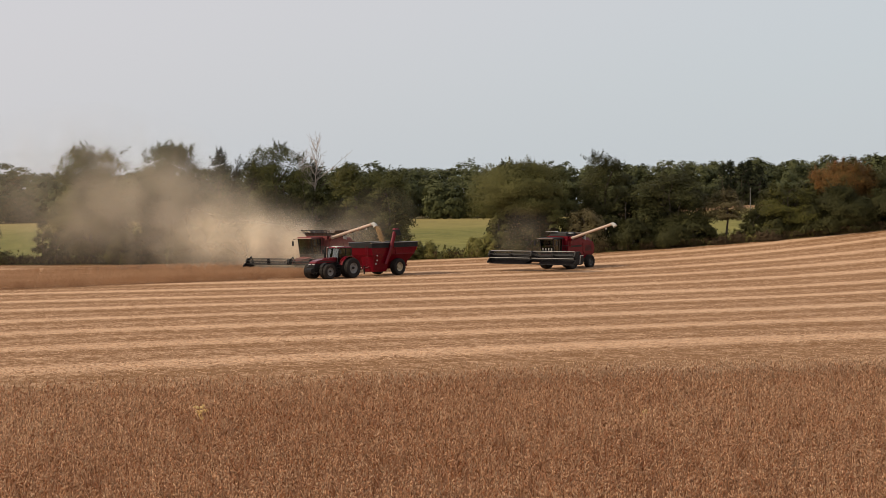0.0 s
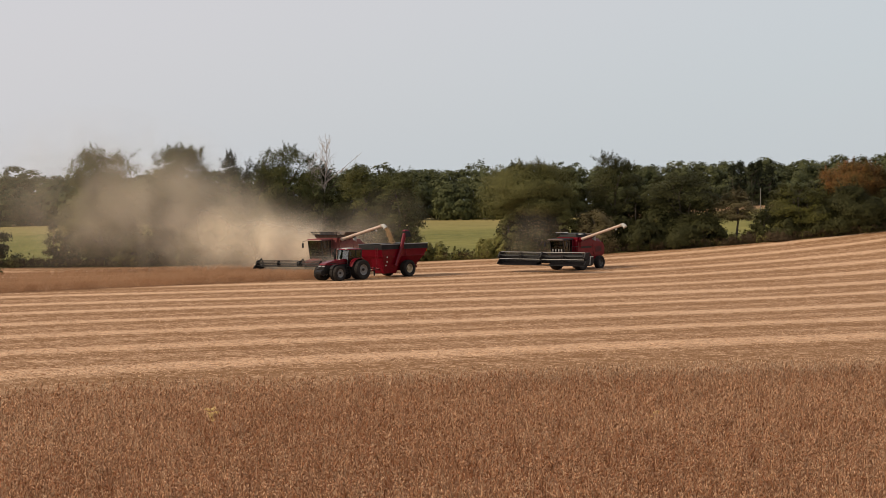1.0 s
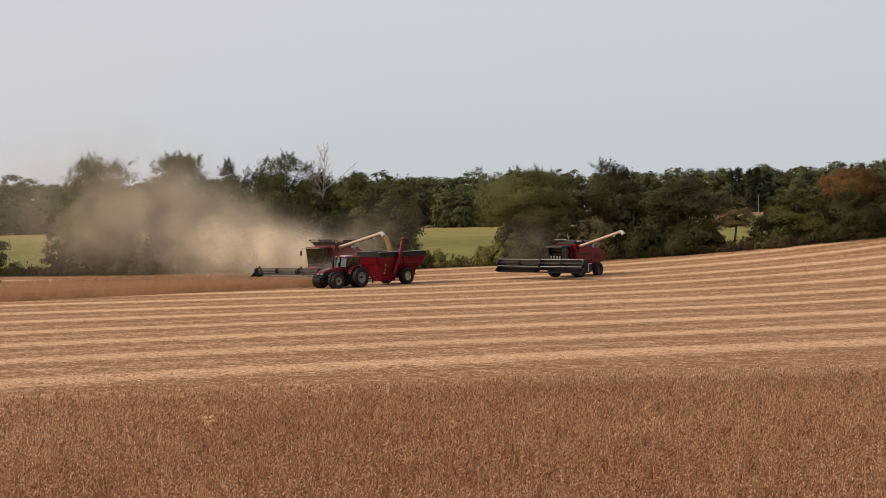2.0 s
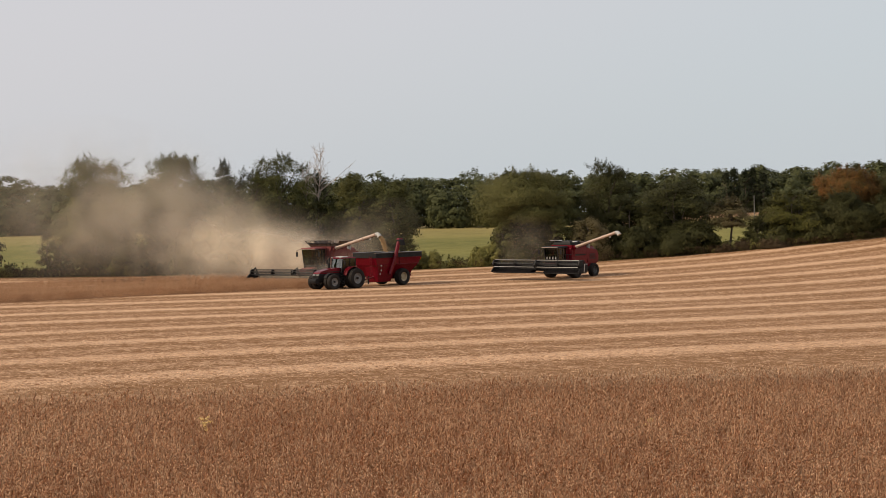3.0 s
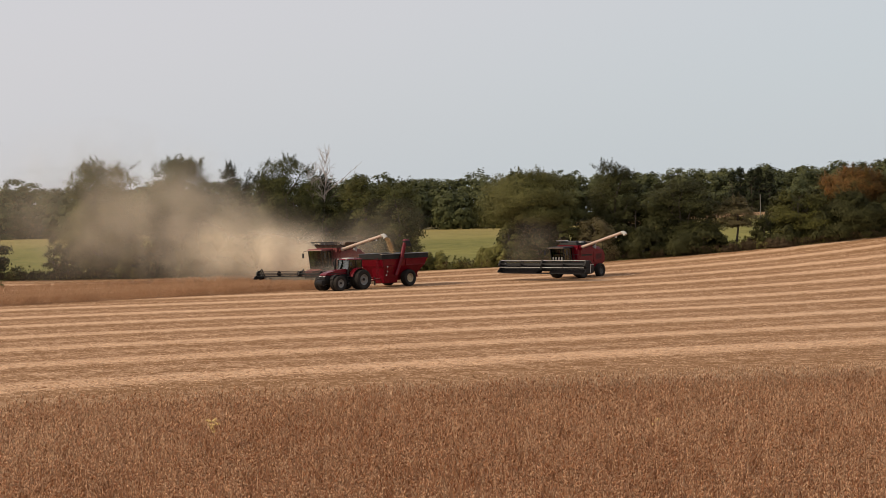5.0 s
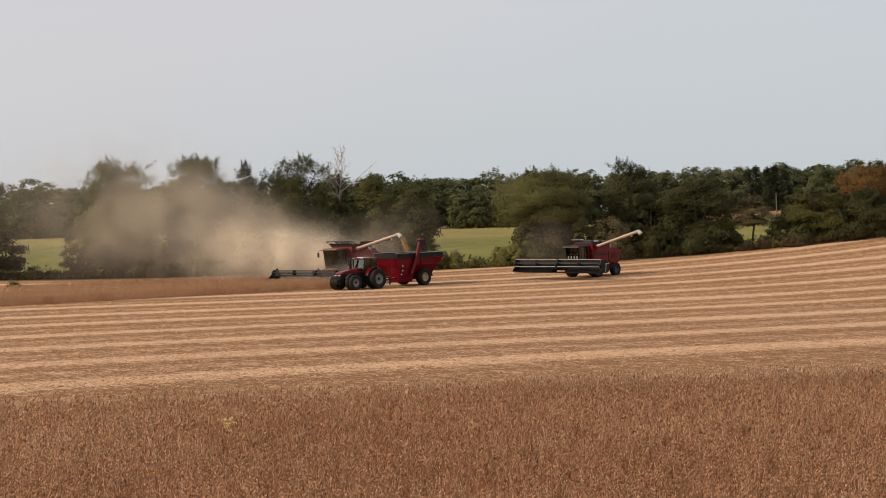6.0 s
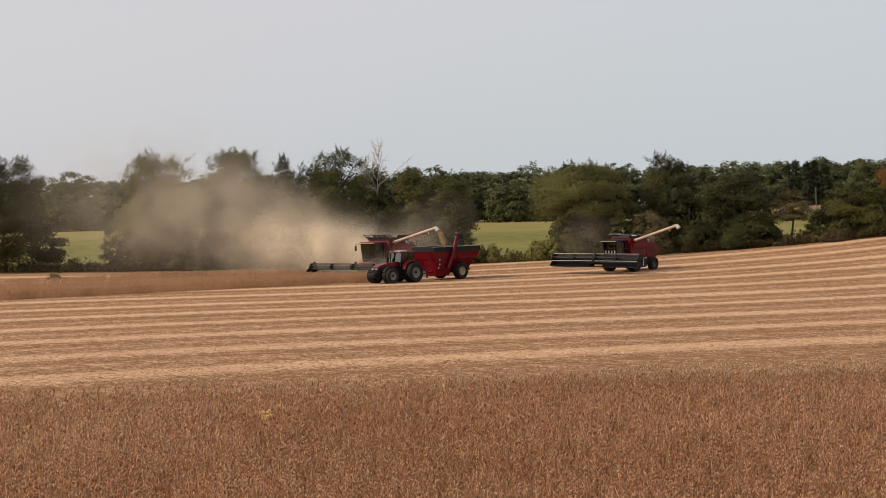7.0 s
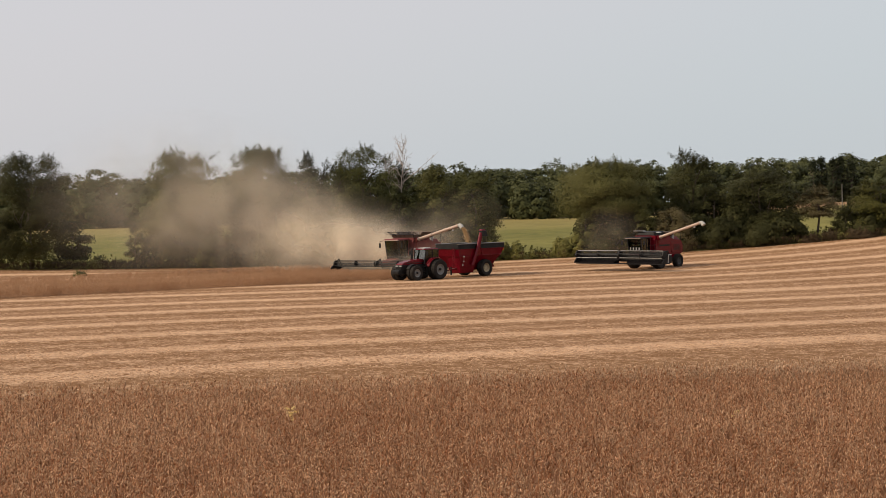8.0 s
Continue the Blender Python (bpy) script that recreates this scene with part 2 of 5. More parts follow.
def ground_material():
    m = bpy.data.materials.new("stubble_and_meadow")
    m.use_nodes = True
    n, l = m.node_tree.nodes, m.node_tree.links
    b = n["Principled BSDF"]
    b.inputs["Roughness"].default_value = 0.9
    b.inputs["Specular IOR Level"].default_value = 0.15
    at = n.new("ShaderNodeTexCoord")

    def math_node(op, a, c=None, d=None):
        q = n.new("ShaderNodeMath")
        q.operation = op
        for i, v in enumerate((a, c, d)):
            if v is None:
                continue
            if isinstance(v, (int, float)):
                q.inputs[i].default_value = v
            else:
                l.new(v, q.inputs[i])
        return q.outputs[0]

    def noise_node(vector, scale, detail=4, rough=0.55):
        q = n.new("ShaderNodeTexNoise")
        q.inputs["Scale"].default_value, q.inputs["Detail"].default_value, q.inputs["Roughness"].default_value = scale, detail, rough
        l.new(vector, q.inputs["Vector"])
        return q.outputs["Fac"]

    def mixed(fac, a, c):
        q = n.new("ShaderNodeMix")
        q.data_type = "RGBA"
        l.new(fac, q.inputs[0])
        for i, v in ((6, a), (7, c)):
            if isinstance(v, tuple):
                q.inputs[i].default_value = (*v, 1)
            else:
                l.new(v, q.inputs[i])
        return q.outputs[2]

    def ranged(v, a, c):
        q = n.new("ShaderNodeMapRange")
        q.interpolation_type = "SMOOTHSTEP"
        q.inputs["From Min"].default_value, q.inputs["From Max"].default_value = a, c
        l.new(v, q.inputs["Value"])
        return q.outputs[0]

    # coordinates turned along the swaths: X across, Y along
    turn = n.new("ShaderNodeVectorRotate")
    turn.rotation_type = "Z_AXIS"
    turn.inputs["Angle"].default_value = -math.atan2(BAND_N[1], BAND_N[0])
    l.new(at.outputs["Object"], turn.inputs["Vector"])
    squash = n.new("ShaderNodeVectorMath")
    squash.operation = "MULTIPLY"
    squash.inputs[1].default_value = (1.0, 0.16, 1.0)
    l.new(turn.outputs[0], squash.inputs[0])
    split = n.new("ShaderNodeSeparateXYZ")
    l.new(turn.outputs[0], split.inputs[0])
    place = n.new("ShaderNodeSeparateXYZ")
    l.new(at.outputs["Object"], place.inputs[0])
    wander = noise_node(squash.outputs[0], 0.10, 2)
    c = math_node("ADD", split.outputs["X"], math_node("MULTIPLY", math_node("SUBTRACT", wander, 0.5), 3.0))
    clods = noise_node(at.outputs["Object"], 1.25, 7, 0.78)
    drawn = n.new("ShaderNodeVectorMath")
    drawn.operation = "MULTIPLY"
    drawn.inputs[1].default_value = (0.30, 1.0, 1.0)
    l.new(turn.outputs[0], drawn.inputs[0])
    chop = noise_node(drawn.outputs[0], 1.9, 5, 0.75)
    dashes = n.new("ShaderNodeVectorMath")
    dashes.operation = "MULTIPLY"
    dashes.inputs[1].default_value = (0.75, 1.0, 1.0)
    l.new(turn.outputs[0], dashes.inputs[0])
    dash = noise_node(dashes.outputs[0], 1.9, 6, 0.78)
    c = math_node("ADD", c, math_node("MULTIPLY", math_node("SUBTRACT", chop, 0.5), 0.9))
    # the passes draw together towards the rise in the east
    closing = math_node("MULTIPLY_ADD", place.outputs["X"], 0.0028, 1.055)
    turns = math_node("MULTIPLY", math_node("DIVIDE", math_node("SUBTRACT", c, BAND_FIRST), BAND_STEP), closing)
    swath = n.new("ShaderNodeValToRGB")
    swath.color_ramp.interpolation = "EASE"
    stops = ((0.0, 0.94), (0.10, 0.84), (0.20, 0.40), (0.30, 0.34), (0.39, 0.40), (0.47, 0.50), (0.56, 0.40), (0.64, 0.20), (0.72, 0.30), (0.80, 0.34), (0.91, 0.74), (1.0, 0.94))
    for k, (at_, v) in enumerate(stops):
        e = swath.color_ramp.elements[k] if k < 2 else swath.color_ramp.elements.new(at_)
        e.position, e.color = at_, (v, v, v, 1)
    l.new(math_node("FRACT", turns), swath.inputs[0])
    # no chaff on the headland next to the standing crop
    swath_value = math_node("ADD", math_node("MULTIPLY", math_node("SUBTRACT", swath.outputs[0], 0.30), ranged(turns, -0.62, -0.32)), 0.30)
    streak = noise_node(squash.outputs[0], 1.1, 5, 0.65)
    grit = noise_node(at.outputs["Object"], 11.0, 4, 0.75)
    fleck = noise_node(at.outputs["Object"], 6.5, 2, 0.6)
    patch = noise_node(at.outputs["Object"], 0.05, 3)
    total = math_node("ADD", math_node("MULTIPLY", math_node("SUBTRACT", swath_value, 0.45), 1.95), math_node("MULTIPLY", math_node("SUBTRACT", streak, 0.5), 0.22))
    total = math_node("ADD", total, math_node("MULTIPLY", math_node("ADD", clods, math_node("SUBTRACT", chop, 1.0)), 2.0))
    total = math_node("ADD", total, math_node("MULTIPLY", math_node("SUBTRACT", dash, 0.5), 3.8))
    total = math_node("ADD", total, math_node("MULTIPLY", math_node("SUBTRACT", grit, 0.5), 1.5))
    total = math_node("ADD", total, math_node("MULTIPLY", math_node("SUBTRACT", fleck, 0.5), 4.5))
    total = math_node("ADD", total, math_node("MULTIPLY", math_node("SUBTRACT", patch, 0.5), 0.5))
    stubble = mixed(ranged(total, -0.66, 1.22), (0.200, 0.096, 0.036), (0.600, 0.384, 0.236))
    # soil under the standing crop near the camera
    crop_soil = mixed(grit, (0.22, 0.104, 0.050), (0.34, 0.172, 0.086))
    near = ranged(math_node("ADD", math_node("MULTIPLY_ADD", place.outputs["X"], -0.27, place.outputs["Y"]), math_node("MULTIPLY", streak, 1.0)), 34.5, 33.6)
    # the same under the uncut strip
    strip = math_node("ADD", math_node("MULTIPLY", place.outputs["X"], -0.6255), math_node("MULTIPLY", place.outputs["Y"], 0.7802))
    in_strip = math_node("MULTIPLY", ranged(strip, 125.6, 126.4), ranged(strip, 153.7, 153.1))
    in_strip = math_node("MULTIPLY", in_strip, ranged(place.outputs["X"], -17.5, -19.0))
    strip_soil = mixed(grit, (0.20, 0.105, 0.052), (0.30, 0.168, 0.086))
    field = mixed(near, mixed(in_strip, stubble, strip_soil), crop_soil)
    # meadow behind the hedge
    tuft = noise_node(at.outputs["Object"], 0.30, 7, 0.75)
    wide = noise_node(at.outputs["Object"], 0.018, 3)
    meadow = mixed(ranged(math_node("MULTIPLY_ADD", tuft, 0.75, math_node("MULTIPLY", wide, 0.45)), 0.30, 0.85), (0.078, 0.082, 0.017), (0.225, 0.200, 0.052))
    dry = ranged(math_node("ADD", place.outputs["Y"], math_node("MULTIPLY", math_node("SUBTRACT", wide, 0.5), 160.0)), 300.0, 450.0)
    meadow = mixed(dry, meadow, mixed(tuft, (0.175, 0.134, 0.040), (0.32, 0.248, 0.092)))
    plough = mixed(tuft, (0.24, 0.135, 0.07), (0.36, 0.22, 0.12))
    east = ranged(math_node("ADD", place.outputs["X"], math_node("MULTIPLY", wide, 20.0)), 50.0, 60.0)
    east = math_node("MULTIPLY", east, ranged(math_node("ADD", place.outputs["Y"], math_node("MULTIPLY", wide, 10.0)), 400.0, 414.0))
    beyond = mixed(east, meadow, plough)
    verge = math_node("ADD", place.outputs["Y"], math_node("MULTIPLY", math_node("SUBTRACT", tuft, 0.5), 4.0))
    l.new(mixed(ranged(verge, HEDGE_Y - 0.4, HEDGE_Y + 0.6), field, beyond), b.inputs["Base Color"])
    bp = n.new("ShaderNodeBump")
    bp.inputs["Strength"].default_value, bp.inputs["Distance"].default_value = 0.6, 0.08
    l.new(math_node("ADD", grit, clods), bp.inputs["Height"])
    l.new(bp.outputs[0], b.inputs["Normal"])
    return m


def mesh_from(name, verts, tris, mat, smooth_shade=False):
    """A triangle mesh straight from arrays."""
    verts, tris = np.asarray(verts, np.float32), np.asarray(tris, np.int32)
    me = bpy.data.meshes.new(name)
    me.vertices.add(len(verts))
    me.vertices.foreach_set("co", verts.ravel())
    k = tris.shape[1]
    me.loops.add(tris.size)
    me.loops.foreach_set("vertex_index", tris.ravel())
    me.polygons.add(len(tris))
    me.polygons.foreach_set("loop_start", np.arange(0, tris.size, k, dtype=np.int32))
    me.update(calc_edges=True)
    if smooth_shade:
        me.polygons.foreach_set("use_smooth", np.ones(len(tris), bool))
    me.materials.append(mat)
    return me


def spaced(inner, step, outer, growth=1.25):
    a, s = [inner], step
    while a[-1] < outer:
        s *= growth
        a.append(a[-1] + s)
    return a


def build_ground():
    gx = np.arange(-120, 121, 2.0)
    gx = np.concatenate([-np.array(spaced(122, 2, 3500))[::-1], gx, spaced(122, 2, 3500)])
    gy = np.concatenate([-np.array(spaced(12, 2, 900))[::-1], np.arange(-10, 300, 2.0), spaced(300, 2, 4600)])
    X, Y = np.meshgrid(gx, gy)
    Z = height(X, Y)
    idx = np.arange(X.size).reshape(X.shape)
    quads = np.stack([idx[:-1, :-1], idx[:-1, 1:], idx[1:, 1:], idx[1:, :-1]], -1).reshape(-1, 4)
    me = mesh_from("ground", np.stack([X, Y, Z], -1).reshape(-1, 3), quads, ground_material(), True)
    return tagged(new("ground", me), "harvested stubble field in pale chaff swaths, green meadow behind", "field", kind="structure")


build_ground()


# ---- growing things ----
def tufts(places, proto_v, proto_t, scale, tilt=0.12):
    """Joined copies of one small mesh at places (n, 3), each turned, leaned and scaled."""
    rng = np.random.default_rng(len(places))
    n = len(places)
    a = rng.uniform(0, 2 * np.pi, n)
    s = scale if np.ndim(scale) else np.full(n, scale)
    lean = rng.normal(0, tilt, (n, 2))
    ca, sa = np.cos(a), np.sin(a)
    v = proto_v[None] * s[:, None, None]
    x = v[..., 0] * ca[:, None] - v[..., 1] * sa[:, None] + v[..., 2] * lean[:, :1]
    y = v[..., 0] * sa[:, None] + v[..., 1] * ca[:, None] + v[..., 2] * lean[:, 1:]
    out = np.stack([x, y, v[..., 2]], -1) + places[:, None]
    t = proto_t[None] + (np.arange(n) * len(proto_v))[:, None, None]
    return out.reshape(-1, 3), t.reshape(-1, proto_t.shape[1])


def spindle(p, q, r):
    """A three-sided pod or stalk, pointed at both ends."""
    p, q = np.array(p, float), np.array(q, float)
    d = (q - p) / np.linalg.norm(q - p)
    e = np.cross(d, (0.31, 0.87, 0.4))
    e /= np.linalg.norm(e)
    g = np.cross(d, e)
    mid = p * 0.45 + q * 0.55
    ring = [mid + r * (math.cos(k) * e + math.sin(k) * g) for k in (0.3, 2.4, 4.5)]
    return [p, q, *ring], [(0, 3, 2), (0, 4, 3), (0, 2, 4), (1, 2, 3), (1, 3, 4), (1, 4, 2)]


def soy_proto(seed, tall, pods, pod_len, pod_r, low):
    rng = np.random.default_rng(seed)
    V, T = [], []

    def add(vt):
        T.extend([tuple(i + len(V) for i in t) for t in vt[1]])
        V.extend(vt[0])
    twigs = [((0, 0, 0), (rng.normal(0, 0.04), rng.normal(0, 0.04), tall))]
    for k in range(3):
        z = tall * rng.uniform(0.25, 0.5)
        a = rng.uniform(0, 6.28)
        twigs.append(((0, 0, z), (0.16 * math.cos(a), 0.16 * math.sin(a), z + tall * rng.uniform(0.3, 0.48))))
    for p, q in twigs:
        add(spindle(p, q, 0.006))
    for k in range(pods):
        p, q = twigs[0] if k % 2 else twigs[rng.integers(1, 4)]
        t = rng.uniform(low if k % 2 else 0.2, 1.0)
        at = np.array(p) * (1 - t) + np.array(q) * t
        a, dip = rng.uniform(0, 6.28), rng.uniform(0.5, 1.5)
        d = np.array([math.cos(a) * math.cos(dip), math.sin(a) * math.cos(dip), math.sin(dip)])
        add(spindle(at, at + d * pod_len * rng.uniform(0.7, 1.2), pod_r))
    return np.array(V), np.array(T)


def husk_proto(seed, tall, wide, count, length, width):
    """A dense dry plant seen from afar: thin flat husks round a stem."""
    rng = np.random.default_rng(seed)
    z = tall * rng.uniform(0.08, 1.0, count) ** 0.8
    a, r = rng.uniform(0, 6.28, count), wide * np.sqrt(rng.uniform(0, 1, count))
    p = np.stack([np.cos(a) * r, np.sin(a) * r, z], -1)
    d = rng.normal(0, 0.55, (count, 3)) + (0, 0, 1)
    d *= (length * rng.uniform(0.7, 1.3, count) / np.linalg.norm(d, axis=1))[:, None]
    e = np.cross(d, rng.normal(0, 1, (count, 3)))
    e *= (width / np.linalg.norm(e, axis=1))[:, None]
    v = np.stack([p - d * 0.5, p - e * 0.5, p + e * 0.5, p + d * 0.5], 1).reshape(-1, 3)
    t = (np.array([(0, 1, 2), (1, 3, 2)])[None] + 4 * np.arange(count)[:, None, None]).reshape(-1, 3)
    return v, t


def scatter(n, x0, x1, y0, y1, seed):
    rng = np.random.default_rng(seed)
    x, y = rng.uniform(x0, x1, n), rng.uniform(y0, y1, n)
    return x, y, rng


def near_crop():
    """Standing ripe soybeans between the camera and the first swath."""
    V, T, base = [], [], 0
    for band, (y0, y1, per, pods, plen, pr) in enumerate(((13.5, 20, 23, 15, 0.066, 0.0100), (20, 28, 19, 12, 0.076, 0.0120), (28, 42, 16, 9, 0.085, 0.014))):
        for kind in range(4):
            x0, x1 = -0.45 * y1 - 3, 0.42 * y1 + 3
            n = int((x1 - x0) * (y1 - y0) * per / 4)
            x, y, rng = scatter(n, x0, x1, y0, y1, 10 * band + kind)
            keep = (np.abs(x + 0.015 * y) < 0.36 * y + 1.5 + 0.03 * y) & (y - 0.27 * x < 33.6 + rng.normal(0, 0.3, n))
            x, y = x[keep], y[keep]
            # drilled rows along the swaths, with a little stagger
            c = across(x, y)
            shift = np.round(c / 0.38) * 0.38 - c + rng.normal(0, 0.07, len(c))
            x, y = x + BAND_N[0] * shift, y + BAND_N[1] * shift
            v, t = soy_proto(40 * band + kind, 0.80, pods, plen, pr, 0.45)
            pv, pt = tufts(np.stack([x, y, height(x, y)], -1), v, t, rng.normal(1.0, 0.025, len(x)), 0.08)
            V.append(pv)
            T.append(pt + base)
            base += len(pv)
    # the rest of the stand, wide of the camera: coarser plants
    x, y, rng = scatter(4500, -48, 48, 7, 46, 91)
    keep = (np.abs(x + 0.015 * y) > 0.39 * y + 1.2) & (y - 0.27 * x < 33.6)
    x, y = x[keep], y[keep]
    v, t = soy_proto(7, 0.80, 3, 0.30, 0.06, 0.3)
    pv, pt = tufts(np.stack([x, y, height(x, y)], -1), v, t, rng.normal(1.0, 0.05, len(x)), 0.12)
    V.append(pv)
    T.append(pt + base)
    me = mesh_from("soybean_crop", np.concatenate(V), np.concatenate(T), SOY)
    return tagged(new("soybean_crop", me), "dense brown ripe soybean plants with dry pods, standing", "crop", kind="stuff")


def crop_edge():
    """Paler plants along the open edge of the standing crop, thicker towards the east."""
    V, T, base = [], [], 0
    for kind in range(3):
        x, y, rng = scatter(700, -14, 17, -0.55, 0.45, 120 + kind)
        keep = rng.uniform(0, 1, len(x)) < np.clip(0.35 + 0.09 * x, 0.15, 1.0)
        x, y = x[keep], y[keep]
        y = 33.35 + 0.27 * x + y
        v, t = soy_proto(60 + kind, 0.80, 13, 0.085, 0.014, 0.45)
        pv, pt = tufts(np.stack([x, y, height(x, y)], -1), v, t, rng.normal(1.0, 0.05, len(x)), 0.16)
        V.append(pv)
        T.append(pt + base)
        base += len(pv)
    me = mesh_from("soybean_edge", np.concatenate(V), np.concatenate(T), SOY_PALE)
    return tagged(new("soybean_edge", me), "paler soybean plants along the crop's open edge", "crop", kind="stuff")


# the left combine's header line bounds the standing strip
COMBINE_AT, COMBINE_TURN = (-14.03, 160.5), 33.0
SECOND_AT, SECOND_TURN = (14.1, 158.2), 41.0
TRACTOR_AT, TRACTOR_TURN = (-10.4, 148.4), 43.0


def heading(turn):
    return Vector((-math.sin(radians(turn)), -math.cos(radians(turn)), 0))


def far_crop():
    """The strip that the first combine is still cutting."""
    x, y, rng = scatter(60000, -92, -8, 86, 200, 77)
    nx, ny = -0.6255, 0.7802
    c = nx * x + ny * y
    front = nx * -41.6 + ny * 127.0
    d = heading(COMBINE_TURN)
    hx, hy = COMBINE_AT[0] + d.x * 5.9, COMBINE_AT[1] + d.y * 5.9
    ahead = (x - hx) * d.x + (y - hy) * d.y
    side = (x - hx) * d.y - (y - hy) * d.x
    cut = (ahead < 0) & (side < 6.2)
    keep = (c > front) & (c < front + 28.5) & ~cut & (np.abs(x) < 0.47 * y + 8)
    edge = (c < front + 4.0) | (c > front + 27)
    edge |= (ahead > -0.5) & (ahead < 8) & (np.abs(side) < 9)
    keep &= edge | (rng.uniform(0, 1, len(x)) < 0.20)
    x, y = x[keep], y[keep]
    v, t = husk_proto(5, 1.12, 0.22, 34, 0.19, 0.050)
    pv, pt = tufts(np.stack([x, y, height(x, y) - 0.24], -1), v, t, rng.normal(1.0, 0.05, len(x)), 0.10)
    me = mesh_from("soybean_strip", pv, pt, SOY_FAR)
    return tagged(new("soybean_strip", me), "uncut strip of brown ripe soybeans before the combine", "crop", kind="stuff")


def straw_litter():
    """Cut stalks and straw lying on the nearest swaths."""
    x, y, rng = scatter(1900000, -40, 42, 30, 92, 31)
    c = across(x, y)
    keep = (np.abs(x) < 0.40 * y + 1) & (y - 0.27 * x > 33.0) & (rng.uniform(0, 1, len(x)) < np.clip(1.45 - y / 62, 0.0, 1))
    # thicker where the chaff lies
    swath = 0.5 + 0.5 * np.cos(2 * np.pi * (c - BAND_FIRST) / BAND_STEP)
    keep &= rng.uniform(0, 1, len(x)) < 0.03 + 0.26 * swath ** 3
    x, y = x[keep], y[keep]
    n = len(x)
    z = height(x, y)
    L, a, up = rng.uniform(0.05, 0.14, n), rng.uniform(0, 6.28, n), rng.uniform(0.0, 1.0, n) ** 2 * 0.35
    d = np.stack([np.cos(a) * np.cos(up), np.sin(a) * np.cos(up), np.sin(up) * 0.7 + 0.05], -1) * L[:, None]
    e = np.stack([-np.sin(a), np.cos(a), np.full(n, 0.5)], -1) * rng.uniform(0.008, 0.018, n)[:, None]
    p = np.stack([x, y, z + 0.012], -1)
    v = np.stack([p - e, p + e, p + d], 1).reshape(-1, 3)
    me = mesh_from("straw_litter", v, np.arange(3 * n).reshape(-1, 3), STRAW)
    return tagged(new("straw_litter", me), "loose straw and short cut stalks on the stubble", "straw", kind="stuff")


def tube(V, F, p, q, r0, r1, sides=6):
    p, q = Vector(p), Vector(q)
    d = (q - p).normalized()
    e = d.orthogonal().normalized()
    g = d.cross(e)
    base = len(V)
    for c, r in ((p, r0), (q, r1)):
        for k in range(sides):
            a = 2 * math.pi * k / sides
            V.append(c + r * (math.cos(a) * e + math.sin(a) * g))
    for k in range(sides):
        m = (k + 1) % sides
        F.append((base + k, base + m, base + sides + m, base + sides + k))


def limb(V, F, p, d, length, r, depth, rng, bend=0.35, fork=3):
    """A crooked tapering limb that forks; returns its tips."""
    tips, at = [], Vector(p)
    d = Vector(d).normalized()
    for k in range(3):
        nd = (d + Vector(rng.normal(0, bend * 0.4, 3)) + Vector((0, 0, 0.08))).normalized()
        nxt = at + nd * length / 3
        tube(V, F, at, nxt, r * (1 - 0.25 * k / 3), r * (1 - 0.25 * (k + 1) / 3), 6 if depth > 1 else 4)
        at, d = nxt, nd
        if depth and k:
            for _ in range(1 if k == 1 else fork - 1):
                side = (d + Vector(rng.normal(0, bend * 1.7, 3))).normalized()
                tips += limb(V, F, at, side, length * rng.uniform(0.5, 0.75), r * 0.6, depth - 1, rng, bend, fork)
    tips.append(at)
    return tips


def leaves(clumps, per, size, rng, flat=0.0, middle=None):
    """Single leaves, per square metre, on the shells of clumps given as (x, y, z, rx, rz); they face away from their clump and from the crown's middle."""
    P, N = [], []
    for cx, cy, cz, rx, rz in clumps:
        k = max(4, int(per * rx * rz * rng.uniform(0.7, 1.3)))
        d = rng.normal(0, 1, (k, 3))
        d /= np.linalg.norm(d, axis=1)[:, None]
        d[:, 2] = np.where(d[:, 2] < -0.45, -d[:, 2], d[:, 2])
        rad = 0.35 + 0.70 * np.sqrt(rng.uniform(0, 1, k)) + rng.normal(0, 0.17, k)
        P.append(np.stack([cx + d[:, 0] * rx * rad, cy + d[:, 1] * rx * rad, cz + d[:, 2] * rz * rad], -1))
        N.append(d)
    P, N = np.concatenate(P), np.concatenate(N)
    n = len(P)
    if middle is not None:
        out = P - np.asarray(middle)
        out /= np.linalg.norm(out, axis=1)[:, None] + 1e-6
        N = N * 0.42 + out * 0.80
    N = N * (1 - flat) + np.array([0, 0, flat]) + rng.normal(0, 0.17, (n, 3))
    N /= np.linalg.norm(N, axis=1)[:, None]
    A = np.cross(N, rng.normal(0, 1, (n, 3)))
    A /= np.linalg.norm(A, axis=1)[:, None] + 1e-9
    B = np.cross(N, A)
    s = (size * rng.uniform(0.6, 1.3, n))[:, None]
    v = np.stack([P + A * s, P + (-0.55 * A + 0.62 * B) * s, P + (-0.45 * A - 0.68 * B) * s], 1).reshape(-1, 3)
    return v, np.arange(3 * n).reshape(-1, 3)


